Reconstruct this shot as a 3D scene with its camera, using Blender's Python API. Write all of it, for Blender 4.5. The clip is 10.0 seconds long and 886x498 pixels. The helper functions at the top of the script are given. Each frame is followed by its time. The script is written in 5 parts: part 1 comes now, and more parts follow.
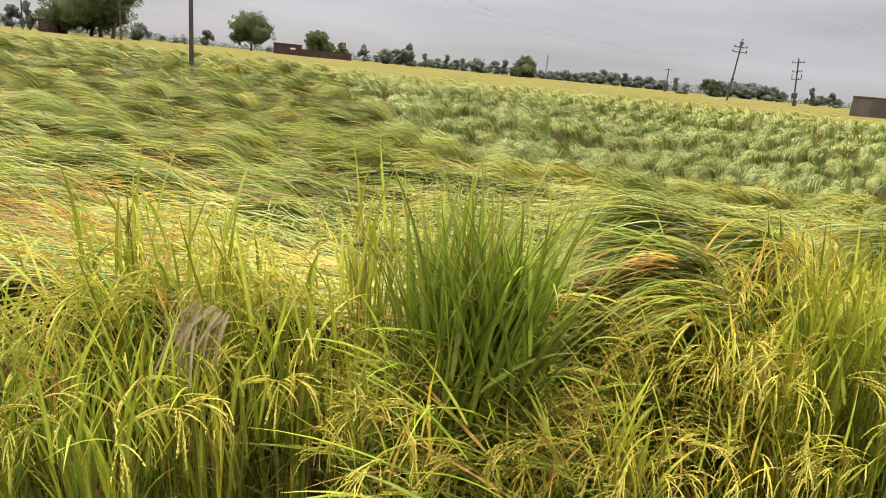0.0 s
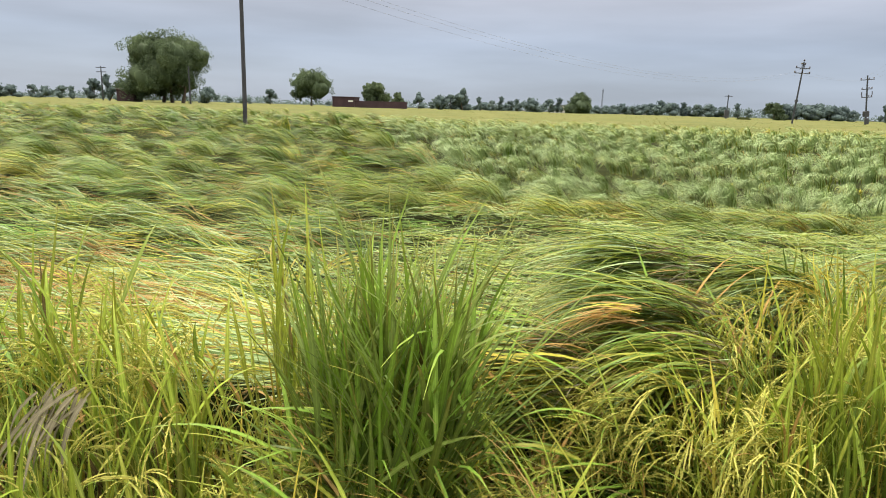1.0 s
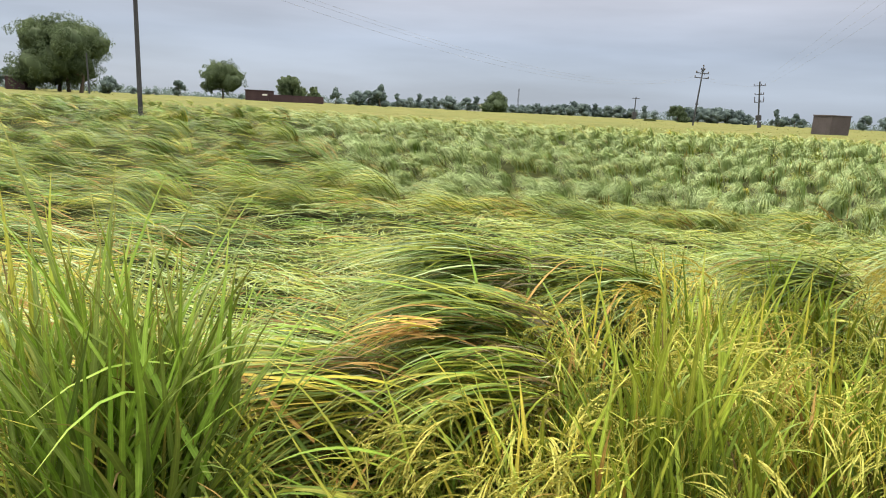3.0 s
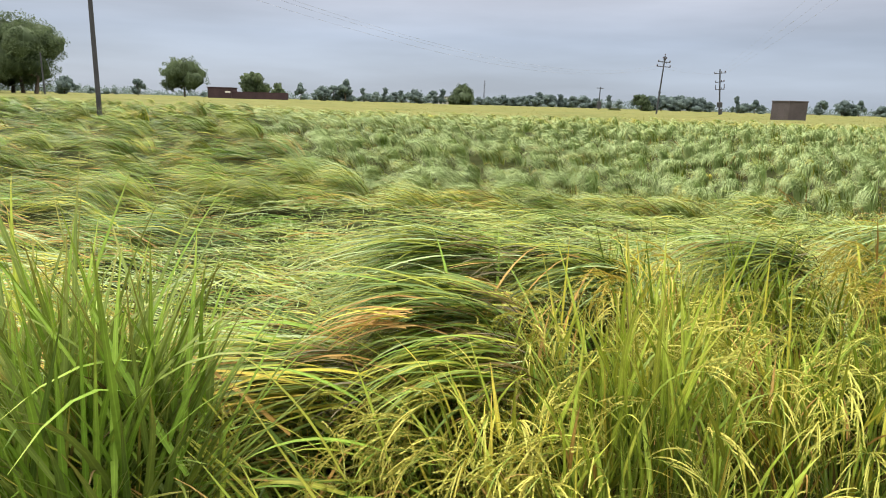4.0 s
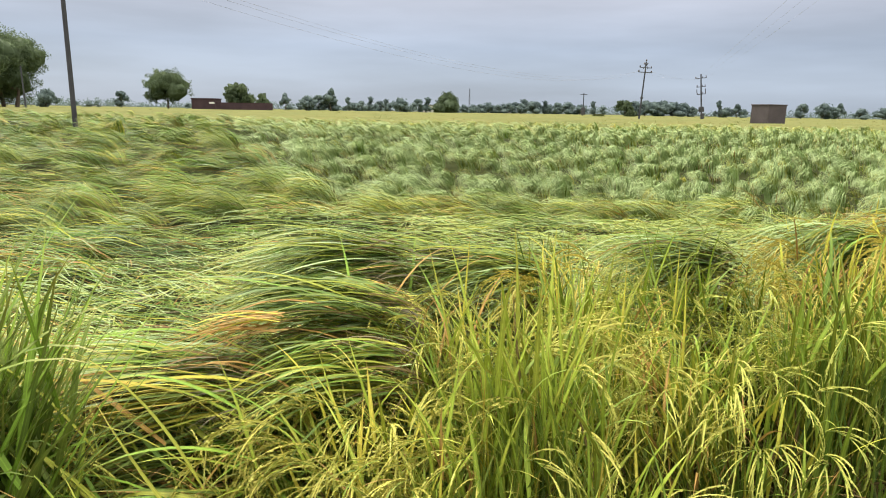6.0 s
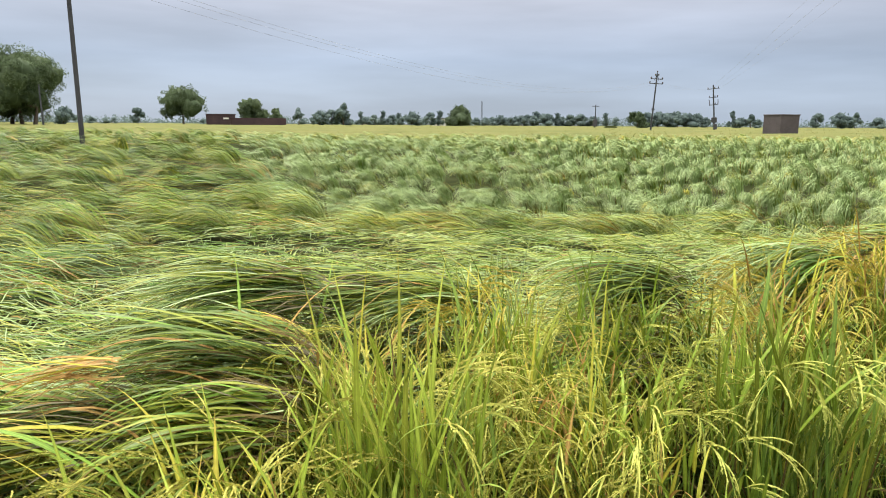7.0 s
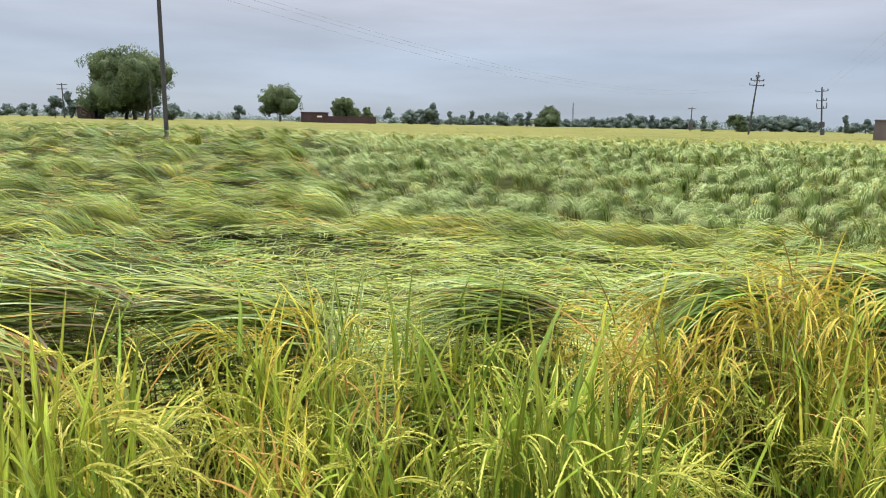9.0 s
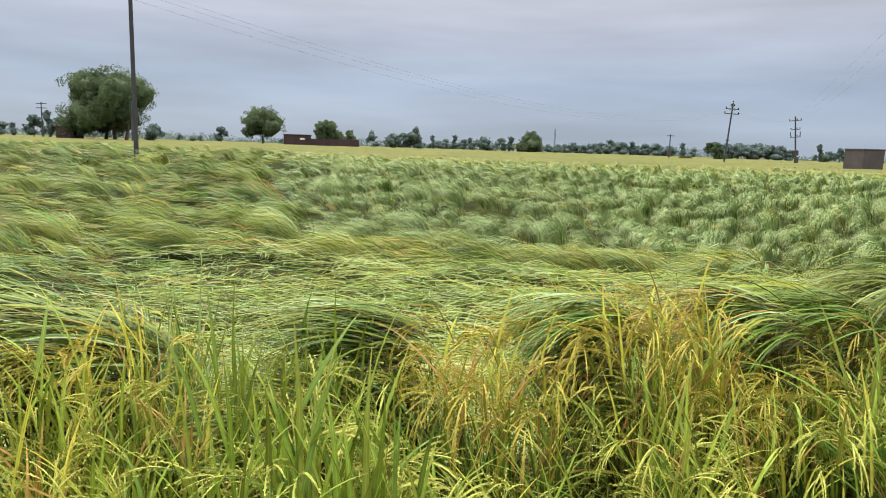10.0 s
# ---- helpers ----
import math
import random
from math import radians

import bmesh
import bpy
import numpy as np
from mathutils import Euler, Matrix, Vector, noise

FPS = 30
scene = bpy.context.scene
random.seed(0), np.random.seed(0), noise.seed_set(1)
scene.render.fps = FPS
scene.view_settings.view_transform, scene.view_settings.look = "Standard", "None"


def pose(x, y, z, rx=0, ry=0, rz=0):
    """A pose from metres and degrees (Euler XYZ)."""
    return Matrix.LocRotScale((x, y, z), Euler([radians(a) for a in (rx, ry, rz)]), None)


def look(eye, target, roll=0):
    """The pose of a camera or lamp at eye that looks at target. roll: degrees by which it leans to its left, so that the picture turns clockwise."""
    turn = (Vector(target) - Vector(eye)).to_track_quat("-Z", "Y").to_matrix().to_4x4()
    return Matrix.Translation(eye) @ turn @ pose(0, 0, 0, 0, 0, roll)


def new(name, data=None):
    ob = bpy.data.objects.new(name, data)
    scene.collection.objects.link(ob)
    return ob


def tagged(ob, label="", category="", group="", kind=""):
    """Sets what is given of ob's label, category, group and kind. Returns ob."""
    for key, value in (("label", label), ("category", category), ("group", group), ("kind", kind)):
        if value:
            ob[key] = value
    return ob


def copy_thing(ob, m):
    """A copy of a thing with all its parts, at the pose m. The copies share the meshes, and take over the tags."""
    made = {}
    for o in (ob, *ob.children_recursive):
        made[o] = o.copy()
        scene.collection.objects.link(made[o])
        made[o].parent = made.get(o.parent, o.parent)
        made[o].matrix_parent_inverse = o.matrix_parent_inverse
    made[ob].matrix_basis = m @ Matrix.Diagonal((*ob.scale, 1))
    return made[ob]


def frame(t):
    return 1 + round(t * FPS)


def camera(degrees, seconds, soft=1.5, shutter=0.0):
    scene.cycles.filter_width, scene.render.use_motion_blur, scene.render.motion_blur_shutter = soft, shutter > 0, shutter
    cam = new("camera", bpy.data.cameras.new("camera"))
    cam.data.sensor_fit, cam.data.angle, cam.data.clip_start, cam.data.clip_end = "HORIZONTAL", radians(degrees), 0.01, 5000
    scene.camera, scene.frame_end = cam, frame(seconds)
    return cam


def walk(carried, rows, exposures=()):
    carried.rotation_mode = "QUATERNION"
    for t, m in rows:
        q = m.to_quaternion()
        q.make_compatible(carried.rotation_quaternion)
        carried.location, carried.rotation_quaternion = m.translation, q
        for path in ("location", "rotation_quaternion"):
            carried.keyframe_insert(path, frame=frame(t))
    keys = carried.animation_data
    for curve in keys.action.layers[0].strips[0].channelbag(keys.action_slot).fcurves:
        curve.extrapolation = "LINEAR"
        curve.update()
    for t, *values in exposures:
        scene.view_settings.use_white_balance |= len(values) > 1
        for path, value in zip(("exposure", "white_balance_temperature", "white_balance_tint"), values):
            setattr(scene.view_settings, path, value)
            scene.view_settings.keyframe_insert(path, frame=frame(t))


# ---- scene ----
cam = camera(68.6, 10.0, 1.0)
PATH = [
    (0, (0.182, 0.078, 1.611), (0.037, 1.999, 1.075), 5.6),
    (0.5, (0.339, 0.232, 1.599), (0.037, 2.152, 1.127), 2.7),
    (1, (0.536, 0.394, 1.607), (0.189, 2.317, 1.182), 1.7),
    (1.5, (0.695, 0.539, 1.585), (0.443, 2.473, 1.14), 4.6),
    (2, (0.774, 0.71, 1.576), (0.551, 2.644, 1.119), 6.0),
    (2.5, (0.801, 0.716, 1.579), (0.627, 2.66, 1.143), 4.4),
    (3, (0.828, 0.713, 1.576), (0.726, 2.664, 1.152), 2.9),
    (4.5, (0.834, 0.684, 1.569), (0.842, 2.634, 1.123), 1.4),
    (5, (0.848, 0.688, 1.552), (0.866, 2.638, 1.109), 1.1),
    (5.5, (0.945, 0.697, 1.554), (0.963, 2.651, 1.127), 0.8),
    (5.7, (1.007, 0.706, 1.558), (1.034, 2.66, 1.135), 0.9),
    (6.8, (1.327, 0.8, 1.553), (1.323, 2.763, 1.167), 0.9),
    (7, (1.407, 0.88, 1.573), (1.388, 2.844, 1.195), 0.4),
    (7.5, (1.603, 0.98, 1.62), (1.505, 2.945, 1.262), 0.2),
    (8, (1.852, 0.986, 1.626), (1.665, 2.945, 1.268), 0.3),
    (8.5, (2.005, 1.005, 1.602), (1.756, 2.954, 1.231), 0.7),
    (9, (2.212, 1.183, 1.603), (1.931, 3.126, 1.222), 1.2),
    (9.5, (2.373, 1.272, 1.573), (2.096, 3.22, 1.215), 1.6),
    (10, (2.622, 1.318, 1.583), (2.389, 3.281, 1.274), 1.9),
]
walk(cam, [(t, look(eye, target, roll)) for t, eye, target, roll in PATH], [(0.0, 0.08, 8100, 19), (0.5, 0.06, 7550, 18), (1.0, -0.01, 6700, 12), (2.5, 0.05, 6780, 12), (5.5, 0.08, 6700, 12), (7.0, 0.1, 6500, 11), (7.5, -0.12, 6250, 11), (8.5, -0.08, 6300, 11), (9.0, 0.06, 6600, 11), (9.5, 0.06, 6750, 11), (10.0, -0.08, 6450, 11)])

# ---- light: a bright overcast sky ----
world = bpy.data.worlds.new("overcast_sky")
scene.world = world
world.use_nodes = True
wn, wl = world.node_tree.nodes, world.node_tree.links
wn.clear()
w_out = wn.new("ShaderNodeOutputWorld")
w_bg = wn.new("ShaderNodeBackground")
w_sky = wn.new("ShaderNodeTexSky")
w_sky.sky_type, w_sky.sun_disc = "NISHITA", False
w_sky.sun_elevation, w_sky.sun_rotation = radians(53), radians(-39)
w_sky_dim = wn.new("ShaderNodeMix")
w_sky_dim.data_type, w_sky_dim.blend_type = "RGBA", "MULTIPLY"
w_sky_dim.inputs["Factor"].default_value = 1.0
w_sky_dim.inputs[7].default_value = (0.1, 0.1, 0.1, 1)
w_co = wn.new("ShaderNodeTexCoord")
w_sep = wn.new("ShaderNodeSeparateXYZ")
w_ramp = wn.new("ShaderNodeValToRGB")
stops = [(0.0, (0.45, 0.555, 0.7)), (0.09, (0.455, 0.548, 0.71)), (0.2, (0.65, 0.665, 0.745)), (0.42, (1.55, 1.54, 1.53)), (1.0, (4.9, 4.8, 4.65))]
while len(w_ramp.color_ramp.elements) < len(stops):
    w_ramp.color_ramp.elements.new(0.5)
for el, (p, c) in zip(w_ramp.color_ramp.elements, stops):
    el.position, el.color = p, (*c, 1)
w_map = wn.new("ShaderNodeMapping")
w_map.inputs["Scale"].default_value = (1.3, 1.3, 9.0)
w_noise = wn.new("ShaderNodeTexNoise")
w_noise.inputs["Scale"].default_value = 1.6
w_noise.inputs["Detail"].default_value = 5.0
w_cl = wn.new("ShaderNodeMapRange")
w_cl.inputs["From Min"].default_value, w_cl.inputs["From Max"].default_value = 0.35, 0.7
w_cl.inputs["To Min"].default_value, w_cl.inputs["To Max"].default_value = 0.8, 1.12
w_mul = wn.new("ShaderNodeMix")
w_mul.data_type, w_mul.blend_type = "RGBA", "MULTIPLY"
w_mul.inputs["Factor"].default_value = 1.0
w_mix = wn.new("ShaderNodeMix")
w_mix.data_type = "RGBA"
w_mix.inputs["Factor"].default_value = 0.85
wl.new(w_co.outputs["Generated"], w_sep.inputs[0])
wl.new(w_sep.outputs["Z"], w_ramp.inputs[0])
wl.new(w_co.outputs["Generated"], w_map.inputs["Vector"])
wl.new(w_map.outputs[0], w_noise.inputs["Vector"])
wl.new(w_noise.outputs["Fac"], w_cl.inputs["Value"])
wl.new(w_ramp.outputs[0], w_mul.inputs[6])
wl.new(w_cl.outputs[0], w_mul.inputs[7])
wl.new(w_sky.outputs[0], w_sky_dim.inputs[6])
wl.new(w_sky_dim.outputs[2], w_mix.inputs[6])
wl.new(w_mul.outputs[2], w_mix.inputs[7])
wl.new(w_mix.outputs[2], w_bg.inputs["Color"])
w_bg.inputs["Strength"].default_value = 1.0
wl.new(w_bg.outputs[0], w_out.inputs[0])

sun = new("sun", bpy.data.lights.new("sun", "SUN"))
sun.data.energy, sun.data.angle, sun.data.color = 3.2, radians(12), (1.0, 0.95, 0.86)
sun.matrix_world = look((-12, 15, 26), (0, 0, 0))


# ---- materials ----
def nodes_of(name):
    m = bpy.data.materials.new(name)
    m.use_nodes = True
    nt = m.node_tree
    return m, nt.nodes, nt.links, nt.nodes["Principled BSDF"]


def ramp_node(ns, cols):
    r = ns.new("ShaderNodeValToRGB")
    while len(r.color_ramp.elements) < len(cols):
        r.color_ramp.elements.new(0.5)
    for k, (el, c) in enumerate(zip(r.color_ramp.elements, cols)):
        el.position, el.color = k / (len(cols) - 1), (*c, 1)
    return r


def leaf_material(name, cols, tip, rough=0.5, through_light=0.12, patch=0.7, gloss=0.17, vary=0.4):
    """Blades: a hue of their own each, patches over the field, dry tips, some light through them."""
    m, ns, ls, bsdf = nodes_of(name)
    geo = ns.new("ShaderNodeNewGeometry")
    info = ns.new("ShaderNodeObjectInfo")
    big = ns.new("ShaderNodeTexNoise")
    big.inputs["Scale"].default_value, big.inputs["Detail"].default_value = patch, 3.0
    ls.new(geo.outputs["Position"], big.inputs["Vector"])
    a = ns.new("ShaderNodeMath")
    a.operation, a.inputs[1].default_value = "MULTIPLY_ADD", vary
    ls.new(geo.outputs["Random Per Island"], a.inputs[0])
    b = ns.new("ShaderNodeMapRange")
    b.inputs["From Min"].default_value, b.inputs["From Max"].default_value = 0.3, 0.7
    b.inputs["To Min"].default_value, b.inputs["To Max"].default_value = -0.02, 0.52
    ls.new(big.outputs["Fac"], b.inputs["Value"])
    c = ns.new("ShaderNodeMath")
    c.operation, c.inputs[1].default_value = "MULTIPLY_ADD", 0.15
    ls.new(info.outputs["Random"], c.inputs[0])
    ls.new(b.outputs[0], c.inputs[2])
    ls.new(c.outputs[0], a.inputs[2])
    r = ramp_node(ns, cols)
    ls.new(a.outputs[0], r.inputs[0])
    along = ns.new("ShaderNodeAttribute")
    along.attribute_name = "along"
    e = ns.new("ShaderNodeMapRange")
    e.inputs["From Min"].default_value, e.inputs["From Max"].default_value = 0.72, 1.05
    ls.new(along.outputs["Fac"], e.inputs["Value"])
    g = ns.new("ShaderNodeMath")
    g.operation = "MULTIPLY"
    ls.new(e.outputs[0], g.inputs[0])
    ls.new(geo.outputs["Random Per Island"], g.inputs[1])
    mix = ns.new("ShaderNodeMix")
    mix.data_type = "RGBA"
    ls.new(g.outputs[0], mix.inputs["Factor"])
    ls.new(r.outputs[0], mix.inputs[6])
    mix.inputs[7].default_value = (*tip, 1)
    fine = ns.new("ShaderNodeTexNoise")
    fine.inputs["Scale"].default_value, fine.inputs["Detail"].default_value = 60.0, 2.0
    ls.new(geo.outputs["Position"], fine.inputs["Vector"])
    fr = ns.new("ShaderNodeMapRange")
    fr.inputs["To Min"].default_value, fr.inputs["To Max"].default_value = 0.7, 1.25
    ls.new(fine.outputs["Fac"], fr.inputs["Value"])
    mul = ns.new("ShaderNodeMix")
    mul.data_type, mul.blend_type = "RGBA", "MULTIPLY"
    mul.inputs["Factor"].default_value = 1.0
    ls.new(mix.outputs[2], mul.inputs[6])
    ls.new(fr.outputs[0], mul.inputs[7])
    side = ns.new("ShaderNodeAttribute")
    side.attribute_name = "across"
    mag = ns.new("ShaderNodeMath")
    mag.operation = "ABSOLUTE"
    ls.new(side.outputs["Fac"], mag.inputs[0])
    rib = ns.new("ShaderNodeMapRange")
    rib.inputs["From Min"].default_value, rib.inputs["From Max"].default_value = 0.08, 0.22
    rib.inputs["To Min"].default_value, rib.inputs["To Max"].default_value = 1.3, 0.97
    ls.new(mag.outputs[0], rib.inputs["Value"])
    # Shading of a folded blade as colour: one half darker, the other lighter.
    half = ns.new("ShaderNodeMath")
    half.operation, half.inputs[1].default_value, half.inputs[2].default_value = "MULTIPLY_ADD", 0.07, 1.0
    ls.new(side.outputs["Fac"], half.inputs[0])
    rib_and_fold = ns.new("ShaderNodeMath")
    rib_and_fold.operation = "MULTIPLY"
    ls.new(rib.outputs[0], rib_and_fold.inputs[0])
    ls.new(half.outputs[0], rib_and_fold.inputs[1])
    mul2 = ns.new("ShaderNodeMix")
    mul2.data_type, mul2.blend_type = "RGBA", "MULTIPLY"
    mul2.inputs["Factor"].default_value = 1.0
    ls.new(mul.outputs[2], mul2.inputs[6])
    ls.new(rib_and_fold.outputs[0], mul2.inputs[7])
    mul = mul2
    ls.new(mul.outputs[2], bsdf.inputs["Base Color"])
    bsdf.inputs["Roughness"].default_value = rough
    bsdf.inputs["Specular IOR Level"].default_value = gloss
    tr = ns.new("ShaderNodeBsdfTranslucent")
    ls.new(mul.outputs[2], tr.inputs["Color"])
    sh = ns.new("ShaderNodeMixShader")
    sh.inputs[0].default_value = through_light
    ls.new(bsdf.outputs[0], sh.inputs[1])
    ls.new(tr.outputs[0], sh.inputs[2])
    ls.new(sh.outputs[0], ns["Material Output"].inputs["Surface"])
    return m


def rough_material(name, cols, scale=4.0, fine=40.0, rough=0.85, bump=0.3, metal=0.0, gloss=0.3):
    """Soil, bark, brick, concrete, plaster: two scales of colour and a little relief."""
    m, ns, ls, bsdf = nodes_of(name)
    co = ns.new("ShaderNodeTexCoord")
    n1 = ns.new("ShaderNodeTexNoise")
    n1.inputs["Scale"].default_value, n1.inputs["Detail"].default_value = scale, 6.0
    n2 = ns.new("ShaderNodeTexNoise")
    n2.inputs["Scale"].default_value, n2.inputs["Detail"].default_value = fine, 4.0
    ls.new(co.outputs["Object"], n1.inputs["Vector"])
    ls.new(co.outputs["Object"], n2.inputs["Vector"])
    av = ns.new("ShaderNodeMix")
    av.inputs["Factor"].default_value = 0.4
    ls.new(n1.outputs["Fac"], av.inputs[2])
    ls.new(n2.outputs["Fac"], av.inputs[3])
    mr = ns.new("ShaderNodeMapRange")
    mr.inputs["From Min"].default_value, mr.inputs["From Max"].default_value = 0.3, 0.7
    ls.new(av.outputs[0], mr.inputs["Value"])
    r = ramp_node(ns, cols)
    ls.new(mr.outputs[0], r.inputs[0])
    ls.new(r.outputs[0], bsdf.inputs["Base Color"])
    bp = ns.new("ShaderNodeBump")
    bp.inputs["Strength"].default_value = bump
    ls.new(n2.outputs["Fac"], bp.inputs["Height"])
    ls.new(bp.outputs[0], bsdf.inputs["Normal"])
    bsdf.inputs["Roughness"].default_value, bsdf.inputs["Metallic"].default_value = rough, metal
    bsdf.inputs["Specular IOR Level"].default_value = gloss
    return m


M_GREEN = leaf_material("rice_leaf_green", [(0.068, 0.1, 0.014), (0.16, 0.205, 0.024), (0.28, 0.31, 0.038), (0.41, 0.39, 0.066)], (0.5, 0.37, 0.1), vary=0.3)
M_FRESH = leaf_material("rice_leaf_fresh", [(0.08, 0.15, 0.02), (0.175, 0.27, 0.03), (0.3, 0.385, 0.045), (0.43, 0.46, 0.07)], (0.52, 0.43, 0.1))
M_YELLOW = leaf_material("rice_leaf_yellowing", [(0.25, 0.3, 0.03), (0.38, 0.4, 0.045), (0.5, 0.46, 0.06), (0.55, 0.39, 0.07)], (0.52, 0.32, 0.085))
M_PALE = leaf_material("rice_leaf_underside", [(0.2, 0.28, 0.11), (0.295, 0.395, 0.16), (0.39, 0.5, 0.22), (0.47, 0.57, 0.28)], (0.44, 0.48, 0.22), rough=0.45, gloss=0.15, vary=0.25)
M_LUSH = leaf_material("rice_leaf_lush", [(0.045, 0.115, 0.014), (0.095, 0.2, 0.022), (0.175, 0.3, 0.036), (0.28, 0.4, 0.055)], (0.4, 0.42, 0.08))
# Deep green leaf, also the shaded tone of blades low in the crop.
M_DARK = leaf_material("deep_green_and_shaded_rice_leaf", [(0.0405, 0.0837, 0.019), (0.0729, 0.135, 0.0261), (0.13, 0.194, 0.0356), (0.211, 0.258, 0.0475)], (0.422, 0.283, 0.0712), rough=0.45)
M_STRAW = leaf_material("rice_straw", [(0.15, 0.085, 0.025), (0.28, 0.165, 0.045), (0.42, 0.255, 0.07), (0.48, 0.35, 0.13)], (0.42, 0.25, 0.08), rough=0.6, through_light=0.15)
M_BLEACH = leaf_material("bleached_rice_leaf", [(0.25, 0.33, 0.08), (0.345, 0.42, 0.108), (0.435, 0.49, 0.14), (0.52, 0.53, 0.176)], (0.54, 0.45, 0.16), rough=0.5, gloss=0.15, vary=0.3)
M_STEM = leaf_material("rice_stem", [(0.06, 0.12, 0.018), (0.115, 0.195, 0.026), (0.19, 0.27, 0.038), (0.31, 0.28, 0.07)], (0.3, 0.33, 0.065), through_light=0.15)
M_GRAIN = leaf_material("rice_grain", [(0.32, 0.37, 0.07), (0.41, 0.44, 0.088), (0.49, 0.47, 0.1), (0.53, 0.43, 0.105)], (0.45, 0.42, 0.1), rough=0.5, through_light=0.15, vary=0.3)
M_GOLD = leaf_material("golden_rice_grain", [(0.4, 0.35, 0.065), (0.48, 0.41, 0.075), (0.53, 0.43, 0.085), (0.57, 0.38, 0.085)], (0.5, 0.36, 0.08), rough=0.5, through_light=0.15, vary=0.3)
M_RIPE = leaf_material("ripe_rice", [(0.1, 0.125, 0.038), (0.155, 0.165, 0.047), (0.205, 0.195, 0.064), (0.25, 0.22, 0.09)], (0.23, 0.21, 0.09), rough=0.65, through_light=0.12, patch=0.12, gloss=0.05)
M_WITHER = leaf_material("withered_leaf", [(0.085, 0.074, 0.042), (0.125, 0.11, 0.065), (0.175, 0.155, 0.092), (0.22, 0.2, 0.125)], (0.24, 0.21, 0.14), rough=0.75, through_light=0.1, gloss=0.05)
# Dead brown leaf, darkened so that it also paints shade low in the crop.
M_ROT_SHADE = leaf_material("rotting_and_shaded_leaf", [(0.042, 0.03, 0.012), (0.08, 0.06, 0.022), (0.14, 0.105, 0.04), (0.2, 0.155, 0.06)], (0.18, 0.14, 0.06), rough=0.8, through_light=0.08, gloss=0.03)
# Straw made near-black: the shade deep between the blades is in this colour.
M_SHADED_STRAW = rough_material("shaded_straw", [(0.012, 0.0149, 0.005), (0.028, 0.0345, 0.01), (0.055, 0.0598, 0.018)], 3.0, 45.0, 0.9, 0.8, gloss=0.03)
M_FIELD = rough_material("far_ripe_field", [(0.1, 0.118, 0.04), (0.145, 0.152, 0.05), (0.195, 0.182, 0.068)], 0.15, 3.0, 0.9, 0.6, gloss=0.03)
# Wet soil, its colour taken darker for the shaded gaps between stalks.
M_SOIL = rough_material("wet_shaded_soil", [(0.021, 0.0154, 0.0098), (0.042, 0.0294, 0.0182), (0.07, 0.049, 0.0315)], 1.5, 30.0, 0.8, 0.6, gloss=0.03)
# Distance haze is mixed into both tree leaf colours, most into the far one.
M_TREE = leaf_material("tree_leaf", [(0.064, 0.092, 0.056), (0.092, 0.128, 0.07), (0.126, 0.17, 0.086), (0.16, 0.206, 0.098)], (0.12, 0.14, 0.07), rough=0.55, through_light=0.45, patch=0.15, gloss=0.05)
M_TREE_HAZED = leaf_material("hazed_far_tree_leaf", [(0.1, 0.14, 0.138), (0.13, 0.178, 0.17), (0.165, 0.22, 0.2), (0.2, 0.26, 0.235)], (0.18, 0.22, 0.2), rough=0.6, through_light=0.4, patch=0.1, gloss=0.05)
M_BARK = rough_material("bark", [(0.04, 0.03, 0.022), (0.09, 0.07, 0.05), (0.14, 0.11, 0.08)], 3.0, 20.0)
M_CONCRETE = rough_material("weathered_concrete", [(0.03, 0.0307, 0.0317), (0.054, 0.0544, 0.0564), (0.084, 0.0828, 0.0846)], 1.2, 30.0, 0.8, 0.2)
M_POLE = rough_material("dark_weathered_pole", [(0.03, 0.032, 0.036), (0.05, 0.053, 0.06), (0.08, 0.083, 0.09)], 1.2, 30.0, 0.8, 0.2)
M_STEEL = rough_material("galvanised_steel", [(0.05, 0.05, 0.052), (0.08, 0.08, 0.085), (0.12, 0.12, 0.125)], 3.0, 30.0, 0.55, 0.1, 0.6)
M_CERAMIC = rough_material("brown_ceramic", [(0.03, 0.02, 0.018), (0.05, 0.03, 0.025)], 5.0, 30.0, 0.3, 0.05)
M_BRICK = rough_material("grey_brown_brick", [(0.056, 0.0473, 0.0478), (0.08, 0.0671, 0.0672), (0.1, 0.086, 0.0865)], 0.9, 9.0, 0.9, 0.3)
M_REDBRICK = rough_material("red_brick", [(0.036, 0.0225, 0.0255), (0.054, 0.0323, 0.0357), (0.072, 0.045, 0.0467)], 0.6, 6.0, 0.9, 0.3)
M_ROOF = rough_material("cement_roof", [(0.12, 0.11, 0.1), (0.2, 0.185, 0.17)], 1.0, 12.0)
M_WHITE = rough_material("whitewash", [(0.55, 0.54, 0.5), (0.75, 0.74, 0.7)], 1.0, 14.0)
M_WIRE = rough_material("aluminium_wire", [(0.228, 0.228, 0.247), (0.38, 0.38, 0.399)], 2.0, 9.0, 0.5, 0.0, 0.3)


# ---- mesh helpers ----
RNG = np.random.default_rng(7)


